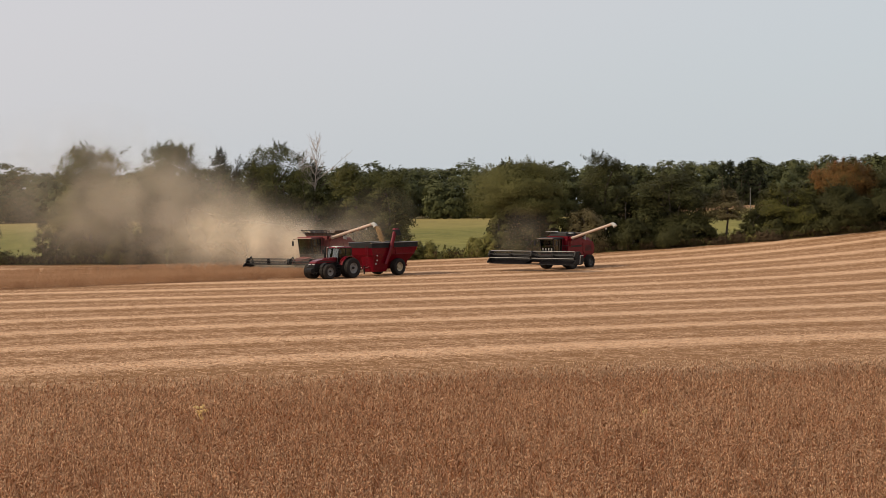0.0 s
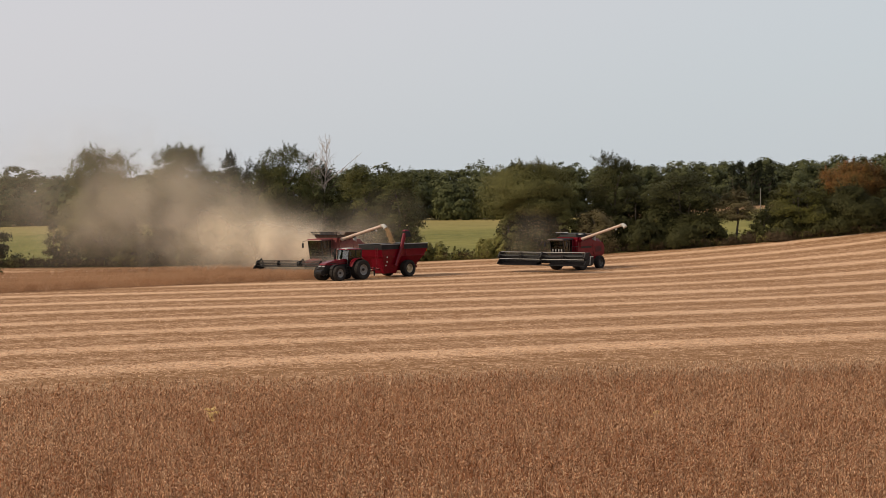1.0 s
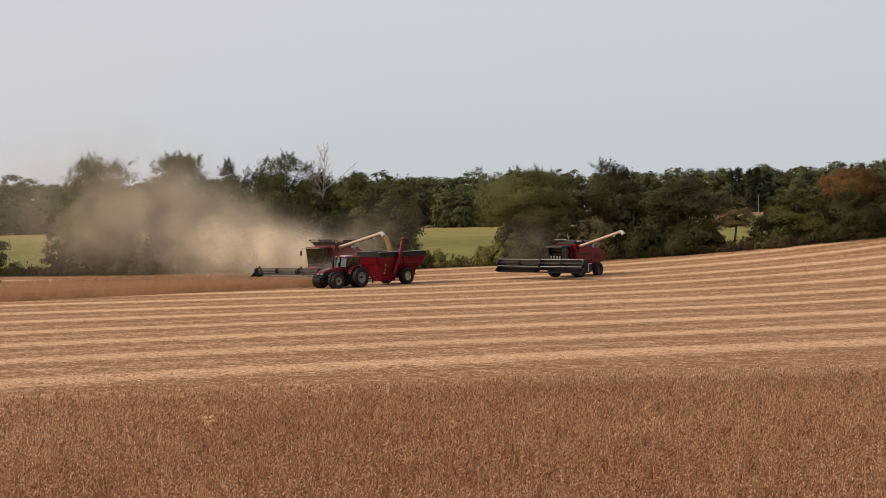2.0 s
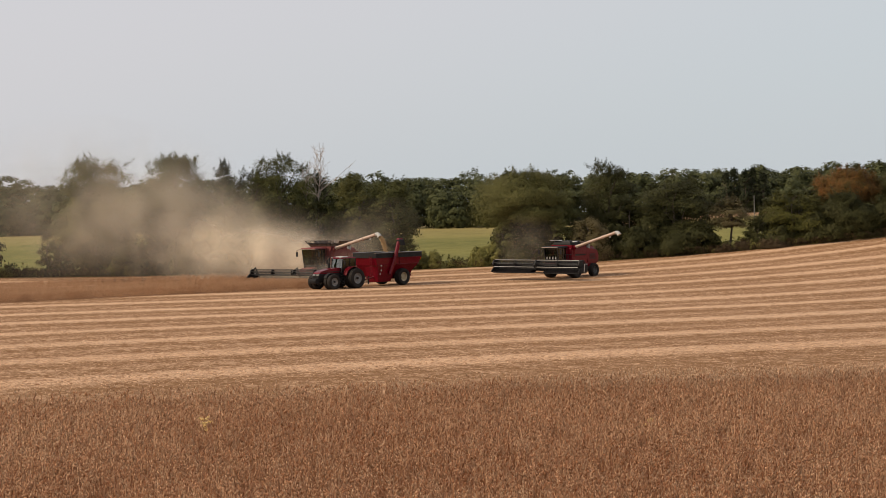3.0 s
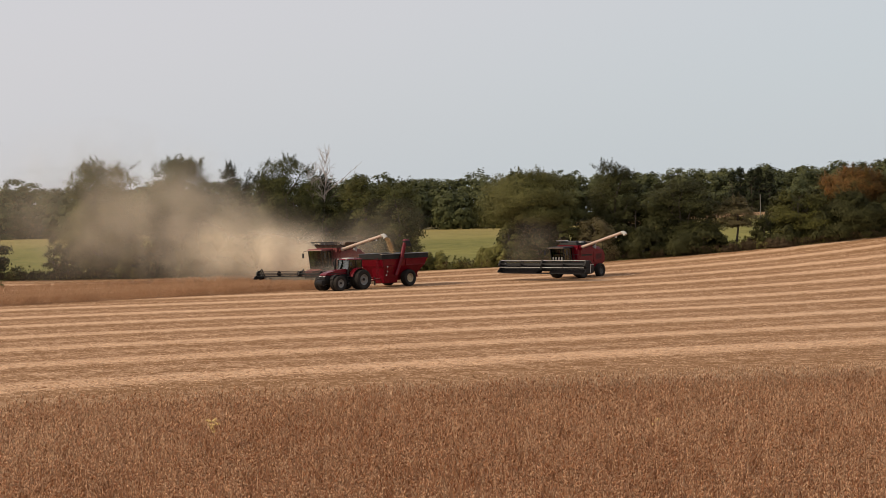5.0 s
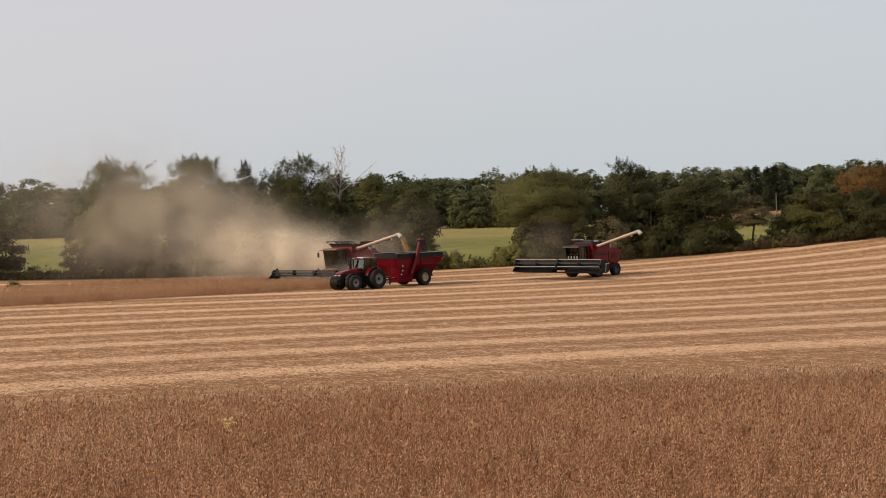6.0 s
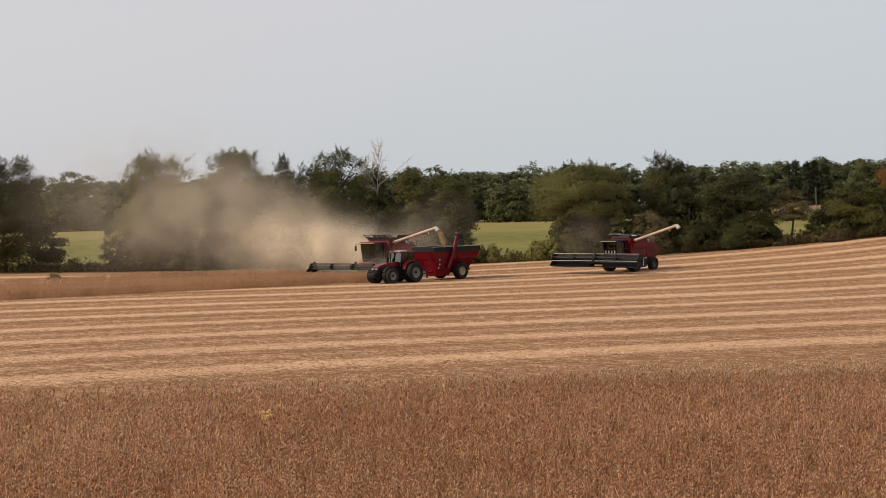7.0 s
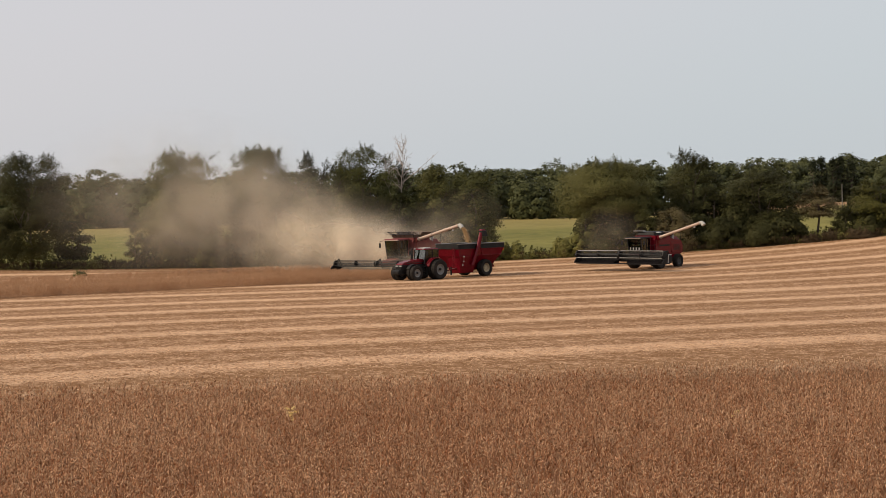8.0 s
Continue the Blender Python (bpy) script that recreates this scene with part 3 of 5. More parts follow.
def crown_clumps(tall, wide, low, shape, rng, count):
    """Uneven clumps within a crown: round, layered, cone or bush."""
    out = []
    for k in range(count):
        t = rng.uniform(0, 1)
        z = tall * (low + (1 - low) * t)
        if shape == "cone":
            w = wide * 0.5 * (1.02 - t) ** 0.6
        elif shape == "bush":
            w = wide * 0.5 * math.sqrt(max(0.05, 1 - t ** 2.2))
        else:
            w = wide * 0.5 * max(0.22, math.sqrt(max(0.0, 1 - abs((t - 0.45) / 0.57) ** 3)))
        a = rng.uniform(0, 6.28)
        r = w * math.sqrt(rng.uniform(0.2, 1.0)) * rng.uniform(0.8, 1.04)
        size = min(wide, 11) * rng.uniform(0.07, 0.17) * (0.7 if shape == "cone" else 1.0)
        size = max(size, 0.45)
        z = tall * low + (tall - size * 0.8 - tall * low) * t
        out.append((math.cos(a) * r, math.sin(a) * r, z, size * 1.15, size * (0.5 if shape == "layered" else 0.85)))
    return out


def tree(x, y, tall, wide, shape, mat, seed, label, low=0.12, count=70, per=190, size=0.135, category="tree", name="tree"):
    rng = np.random.default_rng(seed)
    root = new(name)
    root.location = (x, y, float(height(x, y)) - 0.05)
    V, F = [], []
    r = 0.013 * tall + 0.05
    top = Vector((rng.normal(0, 0.3), rng.normal(0, 0.3), tall * 0.45))
    tube(V, F, (0, 0, -0.2), top * 0.5, r * 1.25, r, 8)
    tube(V, F, top * 0.5, top, r, r * 0.8, 8)
    for k in range(6):
        a = k * 1.05 + rng.uniform(0, 0.6)
        s = rng.uniform(0.25 if low < 0.4 else 0.75, 1.0)
        limb(V, F, top * s, (math.cos(a) * 0.8, math.sin(a) * 0.8, 0.9), min(tall * 0.24, wide * 0.32), r * 0.45, 1, rng, 0.3, 2)
    limb(V, F, top, (0, 0, 1), tall * 0.22, r * 0.7, 2, rng, 0.25, 2)
    trunk = new("trunk", bpy.data.meshes.new("trunk"))
    trunk.data.from_pydata(V, [], F)
    trunk.data.materials.append(BARK)
    trunk.parent = root
    cl = crown_clumps(tall, wide, low, shape, rng, int(count * 1.7))
    # ragged twigs of leaves along the outline
    for k in range(count // 3):
        a, b, c2 = cl[k][:3]
        cl.append((a * 1.12, b * 1.12, min(c2 + rng.uniform(0.1, 0.9), tall), 0.35, 0.55))
    # upright shoots that break the top line
    if category == "tree":
        high = sorted(cl, key=lambda q: -q[2] - 0.5 * q[4])[:30]
        for a, b, c2, rx, rz in high:
            sway, long = rng.normal(0, 0.16, 2), rng.uniform(0.5, 1.0)
            a, b = a + rng.normal(0, 0.5 * rx), b + rng.normal(0, 0.5 * rx)
            cl += [(a + sway[0] * j, b + sway[1] * j, c2 + rz * 0.45 + 0.34 * long * j, 0.36 - 0.07 * j, 0.42) for j in range(4)]
    v, t = leaves(cl, per, size, rng, 0.45 if shape == "layered" else 0.1, (0, 0, tall * (low + 1) * 0.42))
    v[:, 2] *= tall / max(tall, np.quantile(v[:, 2], 0.9985))
    v[:, 2] = np.maximum(v[:, 2], 0.05)
    crown = new("crown", mesh_from("crown", v, t, mat))
    crown.parent = root
    return tagged(root, label, category, "hedgerow trees" if category == "tree" else "hedgerow shrubs")


# x, y, height, width, shape, leaf, count, low
HEDGE = (
    (-70.5, 192, 16.6, 14.0, "round", LEAF_DARK_SHADE, 95, 0.06, "tall dark green broadleaf tree at the field edge"),
    (-49.0, 194, 16.9, 11.2, "round", LEAF_OLIVE, 120, 0.06, "tall olive-green tree veiled by dust at the field edge"),
    (-38.4, 197, 17.3, 9.8, "round", LEAF_MID, 105, 0.08, "tall broadleaf tree behind the dust"),
    (-30.8, 194, 16.4, 6.6, "cone", LEAF_CEDAR, 70, 0.10, "pointed dark evergreen in the hedgerow"),
    (-27.6, 197, 15.6, 6.0, "round", LEAF_DARK_SHADE, 60, 0.10, "dark broadleaf tree in the hedgerow"),
    (-22.8, 195, 17.0, 9.6, "round", LEAF_MID, 95, 0.06, "tall green tree with a ragged top"),
    (-17.4, 193.0, 10.4, 7.0, "round", LEAF_MID, 75, 0.05, "rounded green tree before the dead tree"),
    (-17.6, 199, 14.8, 3.6, "cone", LEAF_CEDAR, 45, 0.10, "narrow dark cedar beside the dead tree"),
    (-12.2, 195, 13.9, 7.2, "round", LEAF_OLIVE, 75, 0.06, "rounded olive-green hedgerow tree"),
    (-6.9, 194, 13.2, 7.6, "round", LEAF_MID, 80, 0.08, "rounded green tree beside the meadow gap"),
    (11.6, 197, 13.6, 14.8, "round", LEAF_OLIVE, 125, 0.40, "broad spreading tree with drooping sides"),
    (24.9, 201, 14.2, 8.2, "round", LEAF_DARK_SHADE, 75, 0.12, "upright dark green tree"),
    (34.2, 197, 11.0, 12.4, "layered", LEAF_DARK_SHADE, 100, 0.05, "wide dark green tree in layered tiers"),
    (41.3, 195, 7.8, 6.2, "layered", LEAF_BROWNING, 72, 0.44, "small thin tree turning yellow, bare trunk"),
    (50.6, 195, 8.0, 9.8, "layered", LEAF_YELLOW, 85, 0.02, "low bushy tree with bright upper tiers"),
    (59.4, 199, 9.9, 10.0, "round", LEAF_RUST, 84, 0.18, "hedgerow tree with rust-orange autumn crown"),
    (57.5, 193.5, 6.9, 10.5, "bush", LEAF_DARK_SHADE, 80, 0.0, "bush below the orange tree, darkened in colour for shade"),
    (69.5, 198, 10.4, 11.0, "round", LEAF_DARK_SHADE, 80, 0.05, "green tree at the end of the hedgerow"),
    (80.0, 198, 10.5, 11.0, "round", LEAF_DARK_SHADE, 70, 0.05, "dark hedgerow tree on the rise"),
)
for i, (x, y, tall, wide, shape, mat, count, low, label) in enumerate(HEDGE):
    tree(x, y, tall, wide, shape, mat, 100 + i, label, low, count)

# the dark ones carry the hedge foot's shade in their leaf colour
SHRUBS = (
    (-55.0, 190.8, 6.5, 3.4, LEAF_DARK_SHADE), (-53.4, 191.6, 5.0, 3.0, LEAF_DARK_SHADE), (-61.0, 191.5, 1.7, 3.6, LEAF_WEED), (-44.0, 191, 5.0, 5.0, LEAF_OLIVE),
    (-34.0, 191.2, 6.0, 6.5, LEAF_DARK_SHADE), (-27.0, 191, 6.5, 7.0, LEAF_MID), (-19.5, 191.5, 7.5, 7.5, LEAF_DARK_SHADE),
    (-13.0, 191, 5.5, 6.0, BRUSH), (-8.2, 191, 5.0, 5.5, LEAF_DARK_SHADE), (-2.8, 191.6, 2.6, 2.6, LEAF_OLIVE),
    (2.0, 192.0, 1.3, 2.6, LEAF_DARK_SHADE), (7.3, 191.4, 3.6, 3.0, LEAF_WEED), (-0.9, 191.8, 2.7, 2.4, LEAF_WEED), (5.4, 191.6, 3.0, 2.8, LEAF_WEED), (9.0, 192.6, 6.4, 4.2, LEAF_OLIVE), (11.0, 191.2, 3.0, 5.0, LEAF_DARK_SHADE),
    (16.8, 191.6, 6.2, 5.0, LEAF_OLIVE), (20.8, 191.4, 6.3, 6.2, LEAF_BROWNING), (27.5, 191.6, 4.6, 6.0, LEAF_DARK_SHADE),
    (33.0, 191.4, 3.4, 6.5, LEAF_DARK_SHADE), (44.6, 193.0, 4.6, 3.4, LEAF_DARK_SHADE), (38.4, 192.2, 3.2, 2.4, LEAF_DARK_SHADE), (42.6, 191.3, 1.7, 2.6, BRUSH), (40.0, 191.2, 1.3, 4.0, BRUSH),
    (46.5, 191.0, 1.5, 5.0, BRUSH), (64.0, 192.6, 5.5, 8.0, LEAF_DARK_SHADE), (73.0, 193.0, 5.5, 8.0, LEAF_DARK_SHADE),
)
for i, (x, y, tall, wide, mat) in enumerate(SHRUBS):
    tree(x, y, tall, wide, "bush", mat, 300 + i, "dense shrub growing along the field edge", 0.0, 42, 230, 0.145, "shrub", "shrub")


# shade under the crowns comes from the darkened leaf colour here
UNDER = [(x, y, t, w) for x, y, t, w in (
    (-77, 197, 7, 7), (-66, 197, 7, 7), (-52, 198, 7, 6), (-46, 197, 7, 6), (-41, 193, 6, 6), (-36, 198, 8, 7), (-31, 192, 6, 6), (-24, 192, 7, 6),
    (-21, 199, 8, 7), (-16, 193, 6, 6), (-14, 199, 9, 6), (-10, 197, 8, 6), (-6, 191, 4, 4.4), (10.5, 194, 6, 5), (13, 193, 5, 6), (9.6, 197, 7.5, 6), (14.5, 197, 7.5, 7), (15, 200, 7, 7),
    (20, 196, 6, 7), (25, 194, 5, 6), (30, 195, 6, 7), (36, 192, 4, 6), (33, 200, 8.5, 8), (27.5, 199, 8, 7), (37.6, 198, 6.5, 4.5), (49, 198, 7, 7), (53.5, 198, 7.5, 7), (48, 192, 3.5, 5), (53, 192, 4.5, 6), (60, 193, 5, 7),
    (68, 194, 6, 7), (77, 194, 6, 8), (84, 195, 7, 8))]
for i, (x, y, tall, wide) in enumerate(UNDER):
    tree(x, y, tall, wide, "bush", LEAF_DARK_SHADE, 500 + i, "undergrowth bush filling the hedgerow, darkened in colour for shade", 0.0, 30, 110, 0.23, "shrub", "shrub")


tree(-56.5, 170.5, 1.1, 1.7, "bush", LEAF_OLIVE, 700, "small green weed clump in the cut field", 0.0, 10, 260, 0.12, "shrub", "shrub")
tree(-6.2, 171.0, 0.8, 2.4, "bush", BRUSH, 701, "low tuft of missed dry plants on stubble", 0.0, 10, 260, 0.12, "shrub", "shrub")


def dead_tree():
    rng = np.random.default_rng(8)
    V, F = [], []
    for x0, tip, tall, first in ((0.0, 0.9, 15.6, 10.0), (-0.9, -1.4, 13.8, 10.0)):
        at = Vector((x0, 0, -0.2))
        steps = 9
        for k in range(steps):
            t = (k + 1) / steps
            nxt = Vector((x0 + (tip - x0) * t * t + rng.normal(0, 0.10), rng.normal(0, 0.10), tall * t))
            tube(V, F, at, nxt, 0.19 * (1 - 0.9 * k / steps), 0.19 * (1 - 0.9 * t), 6)
            if nxt.z > first:
                for s in range(6):
                    a = rng.uniform(0, 6.28)
                    d = Vector((math.cos(a) * 0.75, math.sin(a) * 0.75, rng.uniform(0.6, 1.3)))
                    limb(V, F, nxt, d, rng.uniform(1.3, 2.6) * (1.25 - 0.6 * t), 0.036, 2, rng, 0.42, 3)
            at = nxt
    limb(V, F, (0.8, 0, 11.5), (0.9, 0, 0.75), 3.4, 0.06, 2, rng, 0.2, 2)
    root = new("dead_tree")
    root.location = (-17.9, 196.0, float(height(-17.9, 196.0)))
    trunk = new("trunk", bpy.data.meshes.new("trunk"))
    trunk.data.from_pydata(V, [], F)
    trunk.data.materials.append(DEAD_WOOD)
    trunk.parent = root
    return tagged(root, "bare bleached dead tree standing above the hedgerow", "tree", "hedgerow trees")


dead_tree()


def far_woods():
    """The wood that closes the view behind the meadow."""
    rng = np.random.default_rng(21)
    V, T, base = [], [], 0
    for row, y0 in enumerate((446, 458, 471, 486, 452)):
        for x in np.arange(-235, 215, 5.0):
            px, py = x + rng.normal(0, 2), y0 + rng.normal(0, 4)
            tall = ((12.0, 16.2, 17.2, 18.2, 7.5)[row] + rng.normal(0, 1.1) + 2.5 * float(smooth(90, 170, px)) - float(east_rise(px, py)))
            wide = rng.uniform(8.5, 13.0)
            low, count, per = ((0.0, 56, 25), (0.20, 44, 23), (0.40, 32, 22), (0.55, 22, 22), (0.0, 34, 26))[row]
            cl = [(px + a, py + b, float(height(px, py)) + c, rx, rz) for a, b, c, rx, rz in crown_clumps(tall, wide, low, "round", rng, count)]
            v, t = leaves(cl, per, 0.58, rng, 0.1, (px, py, float(height(px, py)) + tall * 0.5))
            V.append(v)
            T.append(t + base)
            base += len(v)
    me = mesh_from("far_woods", np.concatenate(V), np.concatenate(T), LEAF_FAR_HAZE)
    return tagged(new("far_woods", me), "green woodland edge beyond the meadow, haze mixed into its leaf colour", "woods", kind="stuff")


far_woods()


def far_conifer(x, y, tall, wide, seed):
    return tree(x, y, tall, wide, "cone", LEAF_CEDAR, seed, "dark conifer standing in the far wood", 0.04, 80, 45, 0.36, name="conifer")


for k, (x, y, tall) in enumerate(((92.5, 441, 13.8), (95.6, 443, 14.9), (98.8, 441, 14.4), (101.8, 444, 14.8), (104.6, 442, 13.3))):
    far_conifer(x, y, tall, 7.0, 800 + k)


def verge_grass():
    """Rough dry grass and weeds along the foot of the hedge, greener in the open gaps."""
    x, y, rng = scatter(3600, -92, 98, 188.7, 192.8, 51)
    keep = (np.abs(x - 2.5) > 6.5) | (rng.uniform(0, 1, len(x)) < 0.2)
    x, y = x[keep], y[keep]
    v, t = husk_proto(9, 0.95, 0.30, 16, 0.42, 0.07)
    pv, pt = tufts(np.stack([x, y, height(x, y)], -1), v, t, rng.uniform(0.35, 1.25, len(x)), 0.25)
    tagged(new("verge_grass", mesh_from("verge_grass", pv, pt, BRUSH)), "rough dry brown grass under the hedgerow", "grass", kind="stuff")
    x, y, rng = scatter(3600, -92, 98, 190.0, 195.0, 52)
    gap = ((x > -68) & (x < -52)) | ((x > -4) & (x < 9)) | ((x > 37) & (x < 48))
    keep = gap | (rng.uniform(0, 1, len(x)) < 0.12)
    x, y, big = x[keep], y[keep], np.where(gap[keep], 0.5 + 0.6 * np.sin(0.9 * x[keep]) ** 2, 0.9)
    v, t = husk_proto(19, 1.0, 0.40, 22, 0.36, 0.11)
    pv, pt = tufts(np.stack([x, y, height(x, y)], -1), v, t, big * rng.uniform(0.5, 1.3, len(x)), 0.25)
    tagged(new("verge_weeds", mesh_from("verge_weeds", pv, pt, LEAF_WEED)), "leafy green weeds along the field edge", "weeds", kind="stuff")


verge_grass()


def meadow_weeds():
    """Taller green weeds in the meadow just behind the hedge gaps."""
    x, y, rng = scatter(1900, -80, 75, 193, 232, 57)
    keep = rng.uniform(0, 1, len(x)) < np.clip(1.2 - (y - 193) / 30, 0.12, 1)
    x, y = x[keep], y[keep]
    v, t = soy_proto(13, 0.8, 5, 0.35, 0.05, 0.05)
    pv, pt = tufts(np.stack([x, y, height(x, y)], -1), v, t, rng.uniform(0.4, 1.5, len(x)), 0.3)
    me = mesh_from("meadow_weeds", pv, pt, LEAF_YELLOW)
    return tagged(new("meadow_weeds", me), "scattered yellow-green weeds in the meadow grass", "weeds", kind="stuff")


meadow_weeds()
near_crop()
crop_edge()
far_crop()
straw_litter()

# x, z, spread across, spread up, thickness, grain size
PLUME = (
    (-13.0, 2.3, 1.6, 1.0, 20, 0.034), (-16.5, 2.5, 1.9, 1.3, 36, 0.036), (-19.5, 2.8, 2.2, 1.5, 36, 0.036), (-22.5, 3.3, 2.4, 1.7, 27, 0.034),
    (-26.0, 3.9, 2.7, 2.0, 22, 0.032), (-29.5, 5.1, 2.9, 2.4, 15, 0.030), (-33.5, 5.8, 3.2, 2.9, 7, 0.027), (-33.0, 9.0, 2.8, 2.4, 4.6, 0.024),
    (-38.0, 7.4, 3.2, 3.0, 4.6, 0.023), (-42.5, 7.0, 3.4, 3.2, 3.2, 0.021), (-36.0, 12.2, 3.4, 2.8, 3.4, 0.019), (-44.0, 11.2, 3.4, 3.4, 3.2, 0.018),
    (-49.0, 8.4, 3.8, 3.6, 2.4, 0.018), (-54.5, 8.5, 3.4, 3.4, 1.8, 0.017), (-10.5, 4.6, 2.4, 1.3, 3, 0.020), (-7.0, 6.4, 3.0, 2.6, 0.7, 0.018),
    (10.8, 3.7, 2.0, 1.7, 1.5, 0.016), (-47.0, 16.0, 6.0, 3.0, 0.8, 0.018), (-56.0, 12.5, 4.5, 3.2, 1.0, 0.018),
)
VEILS, VEIL_AMOUNT = 6, 0.94


def dust_cloud(amount=0.16):
    """Fine dust hanging behind the combine: single grains, finer where it thins out."""
    rng = np.random.default_rng(4)
    P, S = [], []
    for x, z, sx, sz, thick, size in PLUME:
        n = int(amount * thick / size ** 2)
        q = np.clip(rng.normal(0, 1, (n, 3)), -2.3, 2.3) * rng.uniform(0.8, 1.0, (n, 1))
        # a few swirls drawn through each puff
        a = rng.uniform(0, 1, n)
        q[:, 0] += 0.5 * np.sin(a * 9 + x)
        q[:, 2] += 0.5 * np.cos(a * 7 + z)
        P.append(np.stack([x + q[:, 0] * sx, 171 + q[:, 1] * 2.6, z + q[:, 2] * sz], -1))
        S.append(np.full(n, size))
    P, S = np.concatenate(P), np.concatenate(S)
    P[:, 2] = np.maximum(P[:, 2], height(P[:, 0], P[:, 1]) + rng.uniform(0.05, 1.2, len(P)))
    n = len(P)
    # flat flakes of one size, lying much alike in the wind
    N = np.array([-0.42, -0.72, 0.55]) + rng.normal(0, 0.28, (n, 3))
    N /= np.linalg.norm(N, axis=1)[:, None]
    A = np.cross(N, rng.normal(0, 1, (n, 3)))
    A /= np.linalg.norm(A, axis=1)[:, None]
    B = np.cross(N, A)
    r = (S * 0.5)[:, None]
    v = np.stack([P + A * r, P + (-0.5 * A + 0.866 * B) * r, P + (-0.5 * A - 0.866 * B) * r], 1).reshape(-1, 3)
    me = mesh_from("dust_cloud", v, np.arange(3 * n).reshape(-1, 3), DUST)
    cloud = tagged(new("dust_cloud", me), "pale tan dust drifting from the harvester", "dust", kind="stuff")
    # billowing veils of the finest dust between the grains
    gx, gz = np.meshgrid(np.arange(-70, 20, 0.6), np.arange(-1.0, 25, 0.55))
    V, T, D, base = [], [], [], 0
    for k in range(VEILS):
        depth = np.zeros_like(gx)
        for x, z, sx, sz, thick, size in PLUME:
            s = 1.15 + 0.12 * math.sin(2.1 * k + x)
            cx, cz = x + 0.5 * math.sin(1.7 * k + x), z + 0.35 * math.cos(2.3 * k + x)
            depth += thick * 0.068 * np.exp(-0.5 * (((gx - cx) / (sx * s)) ** 2 + ((gz - cz) / (sz * s)) ** 2))
        y = 165.5 + 1.9 * k + 0.45 * gz + 0.8 * np.sin(0.31 * gx + 1.3 * k) * np.cos(0.36 * gz + k) + 0.30 * np.sin(1.25 * (math.cos(1.1 * k) * gx + math.sin(1.1 * k) * gz) + 2 * k)
        depth *= VEIL_AMOUNT / VEILS
        soft_foot = smooth(-0.2, 1.0, gz - height(gx, y))
        depth *= soft_foot
        idx = np.arange(gx.size).reshape(gx.shape)
        quads = np.stack([idx[:-1, :-1], idx[:-1, 1:], idx[1:, 1:], idx[1:, :-1]], -1).reshape(-1, 4)
        keep = depth.ravel()[quads].max(1) > 0.004
        V.append(np.stack([gx, y, gz], -1).reshape(-1, 3))
        T.append(quads[keep] + base)
        D.append(depth.ravel())
        base += gx.size
    # chaff dust thrown up between the header and the cab
    fx, fz = np.meshgrid(np.arange(-20, -5, 0.4), np.arange(0, 7, 0.35))
    fy = 155.6 + 0.3 * np.sin(0.9 * fx) + 0.35 * fz
    lift = fz - height(fx, fy)
    amount_here = 0.38 * np.exp(-0.5 * (((fx + 12.2) / 2.4) ** 2 + ((lift - 1.6) / 1.1) ** 2)) * smooth(0.0, 0.8, lift)
    idx = np.arange(fx.size).reshape(fx.shape)
    V.append(np.stack([fx, fy, fz], -1).reshape(-1, 3))
    T.append(np.stack([idx[:-1, :-1], idx[:-1, 1:], idx[1:, 1:], idx[1:, :-1]], -1).reshape(-1, 4) + base)
    D.append(amount_here.ravel())
    me = mesh_from("dust_veil", np.concatenate(V), np.concatenate(T), VEIL, True)
    me.attributes.new("dust_amount", "FLOAT", "POINT").data.foreach_set("value", np.concatenate(D).astype(np.float32))
    veil = new("dust_veil", me)
    veil.parent = cloud
    tagged(veil, "thin billowing dust haze", kind="stuff")
    return cloud


dust_cloud()


# ---- machines: helpers ----
def box(bm, x0, x1, y0, y1, z0, z1):
    return hexa(bm, (x0, x1, y0, y1, z0), (x0, x1, y0, y1, z1))


def hexa(bm, low, high):
    """A block between two level rectangles (x0, x1, y0, y1, z)."""
    vs = []
    for x0, x1, y0, y1, z in (low, high):
        vs += [bm.verts.new(p) for p in ((x0, y0, z), (x1, y0, z), (x1, y1, z), (x0, y1, z))]
    for f in ((3, 2, 1, 0), (4, 5, 6, 7), (0, 1, 5, 4), (1, 2, 6, 5), (2, 3, 7, 6), (3, 0, 4, 7)):
        bm.faces.new([vs[i] for i in f])
    return vs


def prism(bm, outline, x0, x1):
    """An outline of (y, z) drawn out along x."""
    a = [bm.verts.new((x0, y, z)) for y, z in outline]
    b = [bm.verts.new((x1, y, z)) for y, z in outline]
    n = len(outline)
    bm.faces.new(a)
    bm.faces.new(b[::-1])
    for i in range(n):
        j = (i + 1) % n
        bm.faces.new((a[i], b[i], b[j], a[j]))


def rod(bm, points, r, sides=10, r_end=None):
    """A round bar along points, closed at both ends."""
    pts = [Vector(p) for p in points]
    rings = []
    side = None
    for i, p in enumerate(pts):
        d = (pts[min(i + 1, len(pts) - 1)] - pts[max(i - 1, 0)]).normalized()
        side = d.orthogonal().normalized() if side is None else (side - d * side.dot(d)).normalized()
        up = d.cross(side)
        q = r if r_end is None else r + (r_end - r) * i / (len(pts) - 1)
        rings.append([bm.verts.new(p + q * (math.cos(a) * side + math.sin(a) * up)) for a in (2 * math.pi * k / sides for k in range(sides))])
    for a, b in zip(rings, rings[1:]):
        for k in range(sides):
            m = (k + 1) % sides
            bm.faces.new((a[k], a[m], b[m], b[k]))
    bm.faces.new(rings[0][::-1])
    bm.faces.new(rings[-1])


